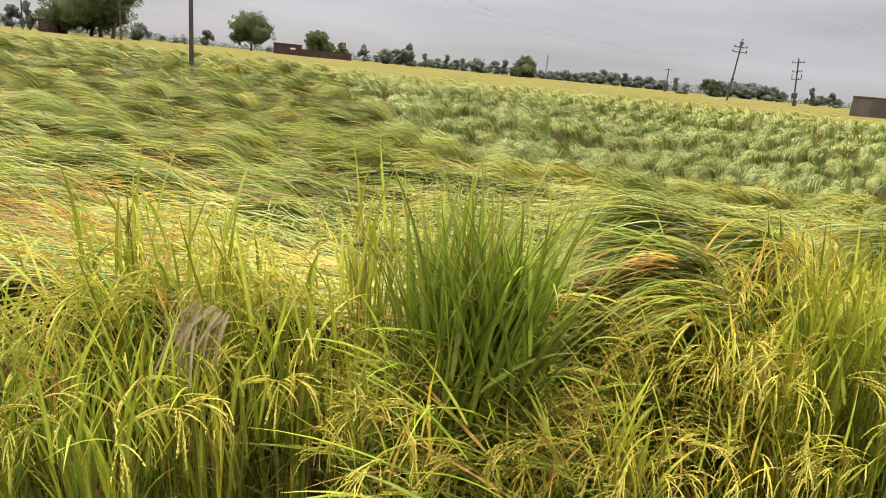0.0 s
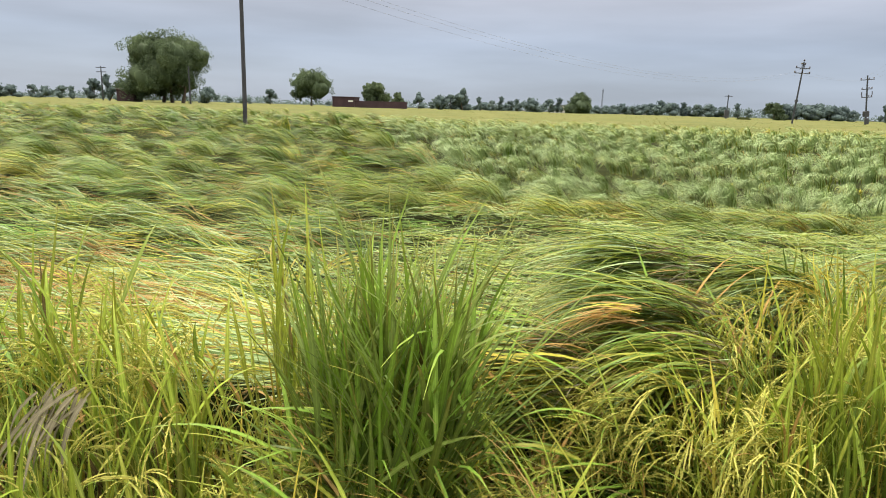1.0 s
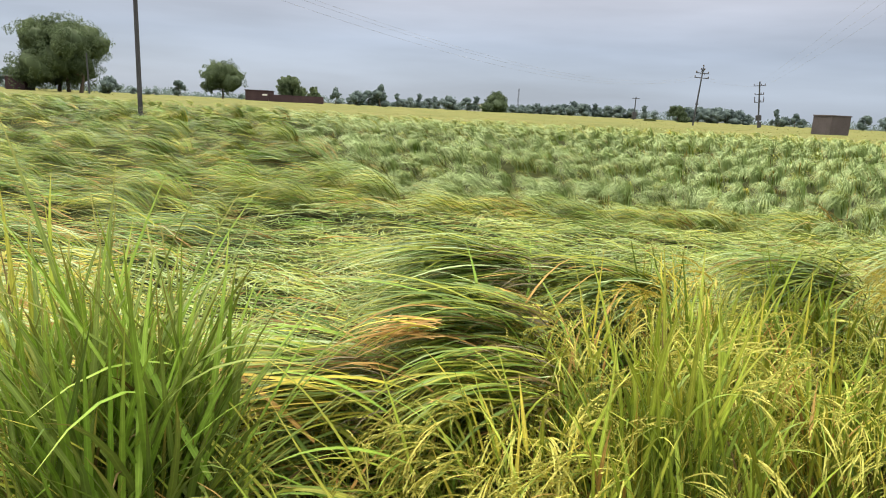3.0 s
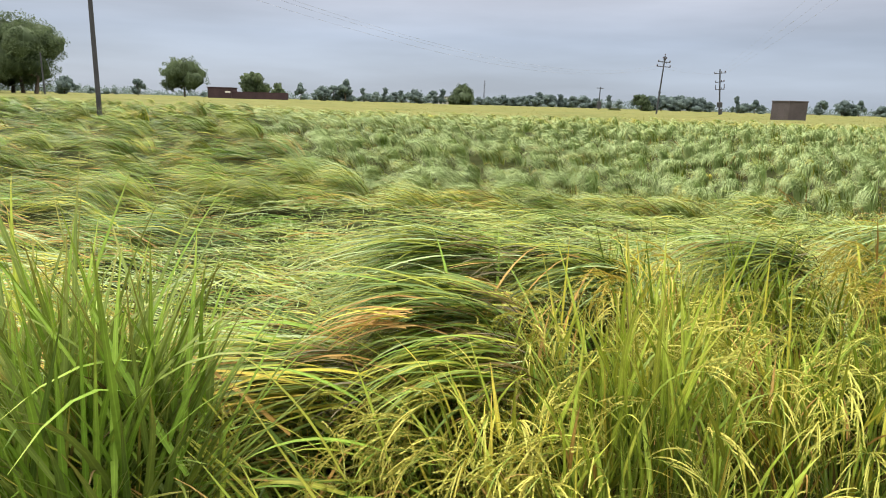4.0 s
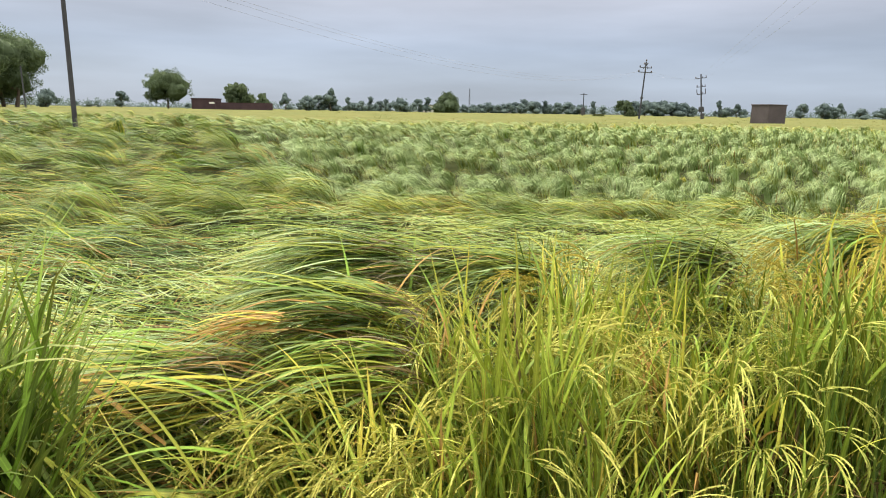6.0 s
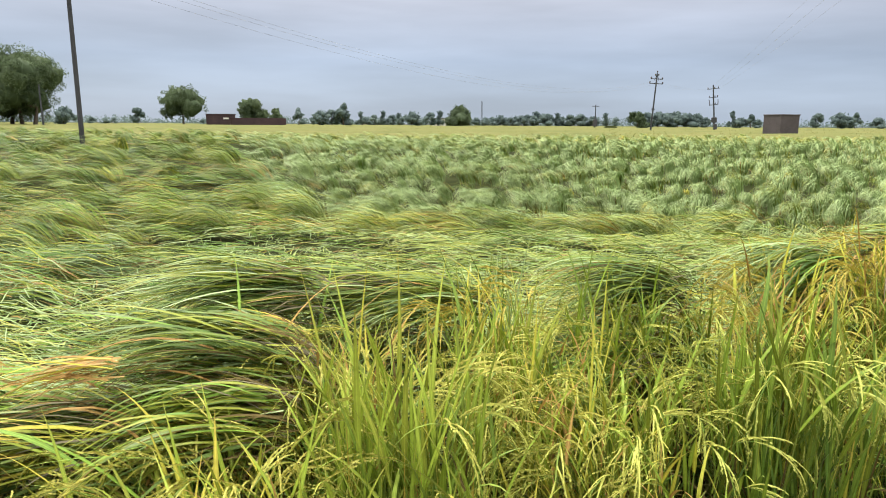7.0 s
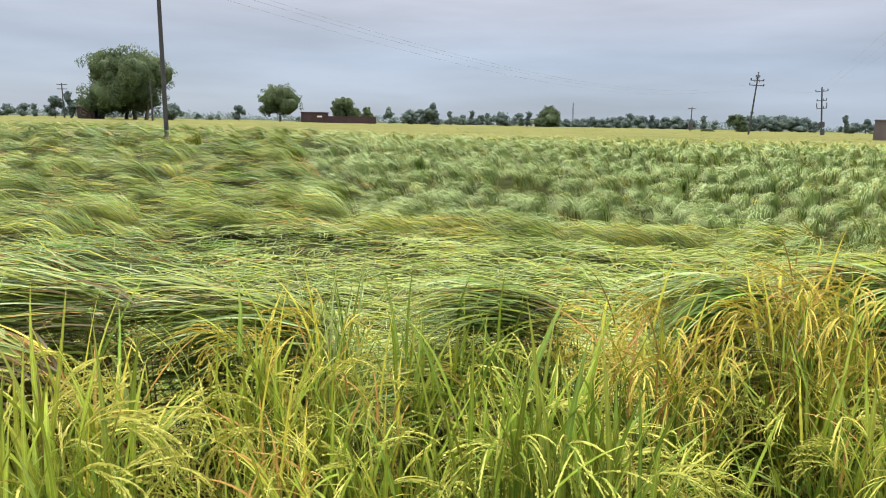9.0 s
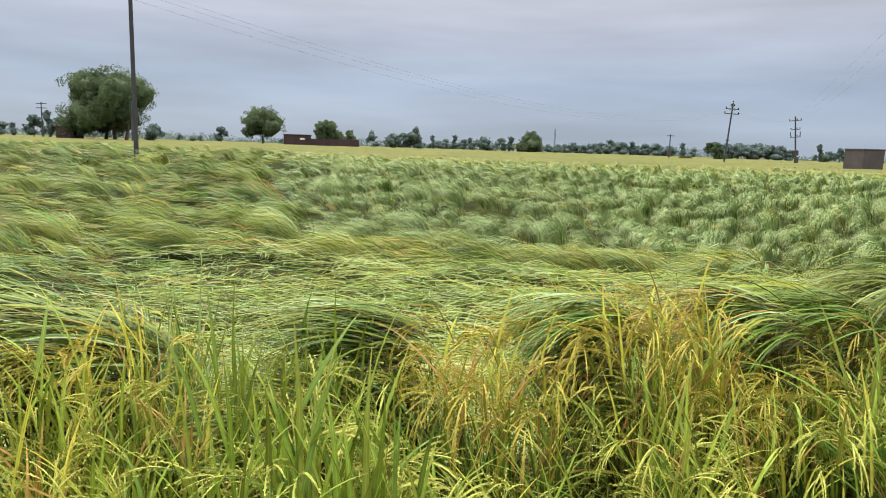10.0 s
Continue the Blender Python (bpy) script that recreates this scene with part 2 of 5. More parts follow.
def raw_mesh(name, verts, quads, mats, mat_index=None, along=None, smooth=True):
    """A mesh from arrays of corners and of quads."""
    me = bpy.data.meshes.new(name)
    nq = len(quads)
    me.vertices.add(len(verts))
    me.vertices.foreach_set("co", np.ascontiguousarray(verts, np.float32).ravel())
    me.loops.add(nq * 4)
    me.loops.foreach_set("vertex_index", np.ascontiguousarray(quads, np.int32).ravel())
    me.polygons.add(nq)
    me.polygons.foreach_set("loop_start", np.arange(0, nq * 4, 4, dtype=np.int32))
    me.polygons.foreach_set("loop_total", np.full(nq, 4, np.int32))
    for m in mats:
        me.materials.append(m)
    if mat_index is not None:
        me.polygons.foreach_set("material_index", np.ascontiguousarray(mat_index, np.int32))
    if along is not None:
        at = me.attributes.new("along", "FLOAT", "POINT")
        at.data.foreach_set("value", np.ascontiguousarray(along, np.float32))
        at = me.attributes.new("across", "FLOAT", "POINT")
        at.data.foreach_set("value", np.where(np.arange(len(verts)) % 2 == 0, -1.0, 1.0).astype(np.float32))
    me.polygons.foreach_set("use_smooth", np.full(nq, smooth, bool))
    me.update(calc_edges=True)
    return me


def value_noise(x, y, cell, seed):
    """Smooth noise from 0 to 1 with the given cell, in metres."""
    gx, gy = np.asarray(x) / cell, np.asarray(y) / cell
    ix, iy = np.floor(gx).astype(np.int64), np.floor(gy).astype(np.int64)
    fx, fy = gx - ix, gy - iy
    fx, fy = fx * fx * (3 - 2 * fx), fy * fy * (3 - 2 * fy)

    def h(i, j):
        n = (i * 374761393 + j * 668265263 + seed * 144665) & 0xFFFFFFFF
        n = ((n ^ (n >> 13)) * 1274126177) & 0xFFFFFFFF
        return ((n ^ (n >> 16)) & 0xFFFF) / 65535.0
    return (h(ix, iy) * (1 - fx) + h(ix + 1, iy) * fx) * (1 - fy) + (h(ix, iy + 1) * (1 - fx) + h(ix + 1, iy + 1) * fx) * fy


def smooth_step(a, b, v):
    k = np.clip((np.asarray(v) - a) / (b - a), 0, 1)
    return k * k * (3 - 2 * k)


def front(x):
    """Where the standing rice begins, along the field's edge."""
    return 1.42 + 0.42 * np.maximum(np.asarray(x), 0.0)


def level(x, y):
    """The general height of the fallen crop, without its clumps."""
    x, y = np.asarray(x, float), np.asarray(y, float)
    d = y - front(x)
    h = 0.24 + (0.5 - 0.34 * smooth_step(0.4, 1.1, x)) * np.exp(-(np.maximum(d - 0.8, 0) / 1.2) ** 2)
    h = h + 0.08 * smooth_step(8.5, 11, y) + 0.3 * smooth_step(11, 19, y) + 0.26 * smooth_step(19, 27, y)
    w = 0.14 * (value_noise(x + 0.5 * y, 2.2 * y, 1.6, 3) - 0.5) + 0.06 * (value_noise(x, 2.0 * y, 0.6, 5) - 0.5)
    return h + w * (1 - 0.7 * smooth_step(30, 42, y))


def flow(x, y):
    """The heading in which the crop has fallen."""
    return np.pi + 0.2 + 1.1 * (value_noise(x, y, 2.6, 11) - 0.5) + 0.4 * (value_noise(x, y, 0.9, 12) - 0.5) + 0.3 * smooth_step(4, 8, y)


def tuft_side(x, y):
    """1 where the crop still stands in separate pale tufts."""
    return smooth_step(-1.6, 1.6, x + 0.5 + 0.35 * (y - 10) + 2.4 * (value_noise(x, y, 2.2, 19) - 0.5)) * smooth_step(9.0, 9.8, y) * (1 - smooth_step(40, 45, y))


def left_side(y):
    return -3.2 - 0.95 * y


def right_side(y):
    return 4.5 + 0.8 * y


def scatter(rng, x0f, x1f, y0, y1, gap0, gap1, tries=40000):
    """Places at least a gap apart, the gap growing with the distance."""
    kept, cells = [], {}
    for _ in range(tries):
        y = y0 * (y1 / y0) ** rng.uniform()
        x = x0f(y) + (x1f(y) - x0f(y)) * rng.uniform()
        g = gap0 + (gap1 - gap0) * (y - y0) / (y1 - y0)
        key = (int(x // gap1), int(y // gap1))
        if all((x - p) ** 2 + (y - q) ** 2 > g * g for i in (-1, 0, 1) for j in (-1, 0, 1) for p, q in cells.get((key[0] + i, key[1] + j), ())):
            cells.setdefault(key, []).append((x, y))
            kept.append((x, y))
    return kept


CELL, GX0, GY0, GNX, GNY = 0.06, -33.0, 1.2, 1120, 500


def clump_field():
    """The fallen crop as a height map: over its level lie clumps, each steep at its root and long drawn out where it fell."""
    rng = np.random.default_rng(3)
    gx, gy = GX0 + CELL * np.arange(GNX), GY0 + CELL * np.arange(GNY)
    X, Y = np.meshgrid(gx, gy, indexing="ij")
    base = level(X, Y) - 0.36 * tuft_side(X, Y)
    H = base.copy()
    places = []
    for x, y in scatter(rng, lambda y: left_side(y) * 0.95, right_side, 3.0, 28.0, 0.5, 1.0, 14000):
        if tuft_side(x, y) > 0.4 or y - front(x) < 1.2:
            continue
        big = 0.25 + 0.75 * float(smooth_step(4.5, 7.5, y - 0.55 * x))
        if x > -1.5 and y < 10.2:
            big = min(big, 0.25)
        if rng.uniform() < 0.15:
            continue
        places.append((x, y, (0.12 + 0.36 * big) * rng.uniform(0.5, 1.2), rng.uniform(0.7, 1.35), rng.uniform(0.2, 0.36) * (0.6 + 0.6 * big)))
    places += [(-0.6, 9.7, 0.5, 1.5, 0.5), (-1.9, 9.5, 0.36, 1.2, 0.4)]
    for x, y, a, ln, w in places:
        az = float(flow(x, y)) + rng.normal(0, 0.15)
        i0, j0, r = int((x - GX0) / CELL), int((y - GY0) / CELL), int(1.9 / CELL)
        sl = (slice(max(i0 - r, 0), max(i0 + r, 0)), slice(max(j0 - r, 0), max(j0 + r, 0)))
        dx, dy = X[sl] - x, Y[sl] - y
        u, v = dx * np.cos(az) + dy * np.sin(az), -dx * np.sin(az) + dy * np.cos(az)
        f = smooth_step(-0.26, 0.08, u) * np.exp(-(np.maximum(u, 0) / ln) ** 2 * 2.2) * np.exp(-(v / (w * (0.75 + 0.5 * np.clip(u, 0, 1)))) ** 2)
        H[sl] = np.maximum(H[sl], base[sl] + 0.45 * a * f)
    H += 0.035 * (value_noise(X, 2.5 * Y, 0.25, 8) - 0.5)
    return H


def on_grid(G, x, y):
    gx = np.clip((np.asarray(x) - GX0) / CELL, 0, GNX - 1.001)
    gy = np.clip((np.asarray(y) - GY0) / CELL, 0, GNY - 1.001)
    i, j = gx.astype(int), gy.astype(int)
    fx, fy = gx - i, gy - j
    return (G[i, j] * (1 - fx) + G[i + 1, j] * fx) * (1 - fy) + (G[i, j + 1] * (1 - fx) + G[i + 1, j + 1] * fx) * fy


HEIGHTS = clump_field()


def canopy(x, y):
    return on_grid(HEIGHTS, x, y)


def blades(base, az, phi0, phi1, length, width, segs=6, power=1.3, drift=None, floor_fn=None, roll=None, rng=RNG, taper=2.2):
    """Ribbons that leave the base at the elevation phi0, heading az, and bend to phi1. Returns corners, quads and the share of the way along."""
    n = len(base)
    s = (np.arange(segs) + 0.5) / segs
    phi = phi0[:, None] + (phi1 - phi0)[:, None] * s[None, :] ** power
    a = az[:, None] + (0 if drift is None else drift[:, None] * s[None, :])
    step = (length / segs)[:, None]
    dx, dy, dz = np.cos(phi) * np.cos(a) * step, np.cos(phi) * np.sin(a) * step, np.sin(phi) * step
    pts = np.zeros((n, segs + 1, 3))
    pts[:, 0] = base
    pts[:, 1:, 0], pts[:, 1:, 1], pts[:, 1:, 2] = dx, dy, dz
    pts = np.cumsum(pts, axis=1)
    if floor_fn is not None:
        low = floor_fn(pts[..., 0], pts[..., 1]) + rng.uniform(0.0, 0.07, (n, 1))
        pts[..., 2] = np.where(pts[..., 2] < low, low, pts[..., 2])
    r = rng.uniform(-0.9, 0.9, n) if roll is None else roll
    u = np.linspace(0, 1, segs + 1)
    prof = np.clip(np.minimum(0.55 + u * 2.2, 1.0) * (1 - u ** taper), 0.04, 1)
    mid_a = az if drift is None else az + 0.5 * drift
    side = np.stack([-np.sin(mid_a) * np.cos(r), np.cos(mid_a) * np.cos(r), np.sin(r)], -1)
    off = side[:, None, :] * (0.5 * width[:, None] * prof[None, :])[..., None]
    v = np.stack([pts - off, pts + off], axis=2).reshape(-1, 3)
    k = np.arange(segs)
    one = np.stack([2 * k, 2 * k + 1, 2 * k + 3, 2 * k + 2], -1)
    q = (one[None] + (np.arange(n) * 2 * (segs + 1))[:, None, None]).reshape(-1, 4)
    al = np.broadcast_to(np.repeat(u, 2)[None], (n, 2 * (segs + 1))).ravel()
    return v, q, al


class Heap:
    """Gathers ribbons for one mesh."""

    def __init__(self):
        self.v, self.q, self.a, self.m, self.n = [], [], [], [], 0

    def add(self, vqa, mat, per):
        v, q, a = vqa
        self.v.append(v), self.q.append(q + self.n), self.a.append(a)
        self.m.append(np.repeat(mat, per) if np.ndim(mat) else np.full(len(q), mat))
        self.n += len(v)

    def mesh(self, name, mats):
        return raw_mesh(name, np.concatenate(self.v), np.concatenate(self.q), mats, np.concatenate(self.m), np.concatenate(self.a))


def part(name, me, parent, label=""):
    ob = new(name, me)
    ob.parent = parent
    if label:
        ob["label"] = label
    return ob


def bm_mesh(name, bm, mat):
    me = bpy.data.meshes.new(name)
    bm.to_mesh(me)
    bm.free()
    me.materials.append(mat)
    return me


def add_box(bm, x0, y0, z0, x1, y1, z1, bevel=0.0):
    m = Matrix.Translation(((x0 + x1) / 2, (y0 + y1) / 2, (z0 + z1) / 2)) @ Matrix.Diagonal((x1 - x0, y1 - y0, z1 - z0, 1))
    made = bmesh.ops.create_cube(bm, size=1.0, matrix=m)
    if bevel:
        edges = list({e for v in made["verts"] for e in v.link_edges})
        bmesh.ops.bevel(bm, geom=edges, offset=bevel, segments=1, affect="EDGES")


def add_rod(bm, a, b, r0, r1, sides=8):
    a, b = Vector(a), Vector(b)
    m = Matrix.Translation((a + b) / 2) @ (b - a).to_track_quat("Z", "Y").to_matrix().to_4x4()
    bmesh.ops.create_cone(bm, cap_ends=True, segments=sides, radius1=r0, radius2=r1, depth=(b - a).length, matrix=m)


# ---- ground ----
def build_ground():
    bm = bmesh.new()
    bmesh.ops.create_grid(bm, x_segments=60, y_segments=60, size=2500)
    ob = new("ground", bm_mesh("ground", bm, M_SOIL))
    tagged(ob, "wet brown paddy soil under the crop, darkened for shade between stalks", "ground", kind="structure")


def build_bund():
    """The low earth bank on which the walk goes, along the field's edge."""
    xs = np.linspace(-6, 9, 60)
    cs = np.linspace(-1, 1, 9)
    X, C = np.meshgrid(xs, cs, indexing="ij")
    mid = -0.1 + 0.45 * X
    Y = mid - 0.1 + C * 0.75
    Z = 0.12 * (1 - np.abs(C) ** 2.5) - 0.02 + 0.03 * (value_noise(X, Y, 0.3, 9) - 0.5)
    v = np.stack([X, Y, Z], -1).reshape(-1, 3)
    i, j = np.meshgrid(np.arange(59), np.arange(8), indexing="ij")
    k = (i * 9 + j).ravel()
    ob = new("earth_bank", raw_mesh("earth_bank", v, np.stack([k, k + 9, k + 10, k + 1], -1), [M_SOIL]))
    tagged(ob, "low trodden earth bank along the field edge", "earth bank", kind="structure")


def sheet(name, x0f, x1f, ys, nx, zf, mat):
    """A sheet over the plan between two sides, at the height zf."""
    u = np.linspace(0, 1, nx)
    Y = np.repeat(ys[:, None], nx, 1)
    X = x0f(Y) * (1 - u)[None] + x1f(Y) * u[None]
    Z = zf(X, Y)
    v = np.stack([X, Y, Z], -1).reshape(-1, 3)
    i, j = np.meshgrid(np.arange(len(ys) - 1), np.arange(nx - 1), indexing="ij")
    k = (i * nx + j).ravel()
    return raw_mesh(name, v, np.stack([k, k + 1, k + nx + 1, k + nx], -1), [mat])


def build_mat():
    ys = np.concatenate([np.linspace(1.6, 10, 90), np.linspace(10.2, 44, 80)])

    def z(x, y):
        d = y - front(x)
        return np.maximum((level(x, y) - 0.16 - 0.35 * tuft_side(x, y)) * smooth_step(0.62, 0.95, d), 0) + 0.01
    ob = new("matted_rice", sheet("matted_rice", left_side, right_side, ys, 140, z, M_SHADED_STRAW))
    tagged(ob, "flattened tangled mat of rice straw on the paddy, darkened for shade between blades", "rice crop", kind="stuff")
    ys = np.concatenate([np.linspace(30, 60, 44), np.geomspace(62, 420, 50)])

    def z2(x, y):
        k = smooth_step(31, 44, y)
        wave = 0.07 * (value_noise(x, y, 1.5, 21) - 0.5) + 0.1 * (value_noise(x, y, 7.0, 22) - 0.5)
        return (level(x, y) - 0.2 - 0.35 * tuft_side(x, y)) * (1 - k) + (0.93 + wave) * k - 0.85 * smooth_step(400, 420, y)
    ob = new("ripe_rice_field", sheet("ripe_rice_field", left_side, right_side, ys, 160, z2, M_FIELD))
    tagged(ob, "yellow ripening rice standing across the far field", "rice crop", kind="stuff")


def region(n, y0, y1, power, rng):
    """Points in the plan that the walk can see, denser near."""
    u = rng.uniform(0, 1, n)
    if power == 0:
        y = y0 * (y1 / y0) ** u
    else:
        y = (y0 ** power + (y1 ** power - y0 ** power) * u) ** (1 / power)
    x = left_side(y) * 0.93 + (right_side(y) - left_side(y)) * 0.96 * rng.uniform(0, 1, n)
    return x, y


LODGED = [M_GREEN, M_YELLOW, M_PALE, M_DARK, M_STRAW, M_LUSH, M_ROT_SHADE, M_BLEACH]


def flat_patch(x, y):
    """1 where the crop lies beaten quite flat, short stems crossing all ways."""
    return smooth_step(0.42, 0.58, value_noise(x, y, 1.7, 73)) * smooth_step(-1.8, -1.0, x) * smooth_step(3.5, 4.0, y) * (1 - smooth_step(8.2, 8.8, y))


def build_lodged():
    """The combed lying blades of the flat part."""
    rng = np.random.default_rng(21)
    heap = Heap()
    for n, y0, y1, wid, segs in ((36000, 2.2, 5.0, 0.0085, 5), (56000, 5.0, 11.0, 0.0105, 4), (26000, 10.5, 29.0, 0.02, 3)):
        x, y = region(n, y0, y1, 1.0, rng)
        az0 = flow(x, y)
        rise = (canopy(x + 0.1 * np.cos(az0), y + 0.1 * np.sin(az0)) - canopy(x - 0.06 * np.cos(az0), y - 0.06 * np.sin(az0))) / 0.16
        keep = (y - front(x) > 0.75) & (rng.uniform(0, 1, n) > 0.65 * flat_patch(x, y)) & (rng.uniform(0, 1, n) > 0.96 * tuft_side(x, y)) & (rng.uniform(0, 1, n) > 0.84 * smooth_step(4.5, 7.0, y - 0.9 * np.maximum(x + 1, 0))) & ((rise < 0.6) | (rng.uniform(0, 1, n) < 0.25))
        x, y, az0 = x[keep], y[keep], az0[keep]
        n = len(x)
        flat = 1 - smooth_step(4, 7, y)
        az = az0 + rng.normal(0, 0.15, n) + flat * rng.normal(0, 0.13, n)
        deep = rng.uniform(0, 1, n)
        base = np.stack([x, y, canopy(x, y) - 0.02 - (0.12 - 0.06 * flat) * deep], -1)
        vqa = blades(base, az, radians(34) - radians(14) * flat + rng.normal(0, 0.2, n), radians(-38) + radians(18) * flat + rng.normal(0, 0.25, n), rng.uniform(0.34, 0.72, n) * (1 - 0.2 * flat),
                     wid * rng.uniform(0.6, 1.25, n), segs, 1.0, rng.normal(0, 0.35, n), lambda a, b: canopy(a, b) - 0.02 - 0.1 * deep[:, None], None, rng)
        pale = value_noise(x, y, 1.3, 31) * (1 - 0.5 * smooth_step(8, 14, y))
        pick = rng.uniform(0, 1, n)
        pale = pale * (1 - 0.75 * smooth_step(4.5, 7, y - 0.9 * np.maximum(x + 1, 0)))
        m = np.select([pick < 0.06, pick < 0.18 + 0.2 * pale, pick < 0.34 + 0.5 * pale, pick < 0.74, pick < 0.87], [4, 1, 2, 0, 5], 3)
        dead = (0.36 + 0.25 * (1 - smooth_step(8, 11, y))) * smooth_step(0.58, 0.85, value_noise(x, 1.6 * y, 0.8, 37))
        m = np.where(rng.uniform(0, 1, n) < dead, 4, m)
        # Low blades and those among the tufts get shade as colour.
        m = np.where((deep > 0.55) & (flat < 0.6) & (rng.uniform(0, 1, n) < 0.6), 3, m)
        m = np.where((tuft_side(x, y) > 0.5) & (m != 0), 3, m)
        m = np.where((flat_patch(x, y) > 0.4) & (rng.uniform(0, 1, n) < 0.6), rng.choice([2, 5, 0], n), m)
        open_flat = 1 - smooth_step(6.5, 9.0, y - 0.6 * np.maximum(x + 1, 0))
        m = np.where((deep < 0.7) & (rng.uniform(0, 1, n) < 0.46 * smooth_step(-1.2, 0.9, x) * open_flat * (0.6 + 0.8 * value_noise(x, y, 1.1, 83))), 7, m)
        # Shade of the hollows behind the edge, put into the blades' colour.
        edge_shade = (y - front(x) < 1.35) & (x > 0.3) & (rng.uniform(0, 1, n) < 0.65)
        m = np.where(edge_shade, np.where(rng.uniform(0, 1, n) < 0.6, 6, 3), m)
        heap.add(vqa, m, segs)
    n = 36000
    x, y = region(n, 3.2, 8.6, 1.0, rng)
    keep = (x > -2.4 + 0.2 * (y - 4)) & (x < 7.5) & (rng.uniform(0, 1, n) < 0.25 + flat_patch(x, y)) & (y - front(x) > 1.1)
    x, y = x[keep], y[keep]
    n = len(x)
    base = np.stack([x, y, canopy(x, y) + rng.uniform(-0.02, 0.03, n)], -1)
    vqa = blades(base, rng.uniform(0, 2 * np.pi, n), radians(8) + rng.normal(0, 0.2, n), radians(-8) + rng.normal(0, 0.2, n), rng.uniform(0.08, 0.24, n), rng.uniform(0.006, 0.012, n), 2, 1.0,
                 None, lambda a, b: canopy(a, b), None, rng)
    heap.add(vqa, rng.choice([0, 2, 4, 5, 7, 8], n, p=(0.18, 0.3, 0.06, 0.1, 0.3, 0.06)), 2)
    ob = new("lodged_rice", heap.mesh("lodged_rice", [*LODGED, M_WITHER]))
    tagged(ob, "wind-flattened rice lying combed in pale green and straw swathes", "rice crop", kind="stuff")


def sheaf(heap, rng, c, az, n, length, phi0, phi1, spread, wid, weights, segs=6, az_spread=0.35, z=None, power=1.2, loose=1.0):
    """A clump whose blades rise together and fall over one way."""
    r = spread * np.sqrt(rng.uniform(0, 1, n))
    t = rng.uniform(0, 2 * np.pi, n)
    base = np.stack([c[0] + r * np.cos(t), c[1] + r * np.sin(t) * 1.3, np.full(n, c[2] if z is None else z)], -1)
    m = rng.choice(len(weights), n, p=np.array(weights) / sum(weights))
    vqa = blades(base, az + rng.normal(0, az_spread, n), radians(phi0) + rng.normal(0, 0.2 * loose, n), radians(phi1) + rng.normal(0, 0.35 * loose, n),
                 length * (1.1 - rng.uniform(0, 0.45, n) * loose), wid * rng.uniform(0.6, 1.25, n), segs, power, rng.normal(0, 0.35 * loose, n),
                 lambda a, b: canopy(a, b) - 0.06, None, rng)
    heap.add(vqa, m, segs)


def swath(heap, rng, root, az, across, n, length, phi0, phi1, wid, weights, segs=6, locks=7, fan=0.25, power=1.3, mess=1.0, depth=0.12):
    """Strands combed over one way from a line of roots, hanging together in locks like wet hair."""
    k = rng.integers(0, locks, n)
    lv = (np.arange(locks) + 0.5) / locks * 2 - 1 + rng.normal(0, 0.3 / locks, locks)
    l_az, l_up, l_down, l_len = rng.normal(0, 0.13, locks), rng.normal(0, 0.1, locks), rng.normal(0, 0.16, locks), rng.uniform(0.8, 1.12, locks)
    w = np.array(weights) / sum(weights)
    l_mat = rng.choice(len(w), locks, p=w)
    v = lv[k] + rng.normal(0, 0.55 / locks, n)
    back = rng.uniform(-0.08, 0.3, n) * length
    base = np.stack([root[0] - np.sin(az) * v * across + np.cos(az) * back, root[1] + np.cos(az) * v * across + np.sin(az) * back, root[2] - rng.uniform(0, depth, n) - 0.05 * v * v], -1)
    vqa = blades(base, az + fan * v + l_az[k] + rng.normal(0, 0.07 * mess, n), radians(phi0) + l_up[k] + rng.normal(0, 0.09 * mess, n), radians(phi1) + l_down[k] + rng.normal(0, 0.15 * mess, n),
                 length * l_len[k] * (1.05 - 0.3 * rng.uniform(0, 1, n) ** 2), wid * rng.uniform(0.65, 1.2, n), segs, power, rng.normal(0, 0.12 * mess, n),
                 lambda a, b: canopy(a, b) - 0.07, rng.uniform(-0.6, 0.6, n), rng)
    heap.add(vqa, np.where(rng.uniform(0, 1, n) < 0.55, l_mat[k], rng.choice(len(w), n, p=w)), segs)


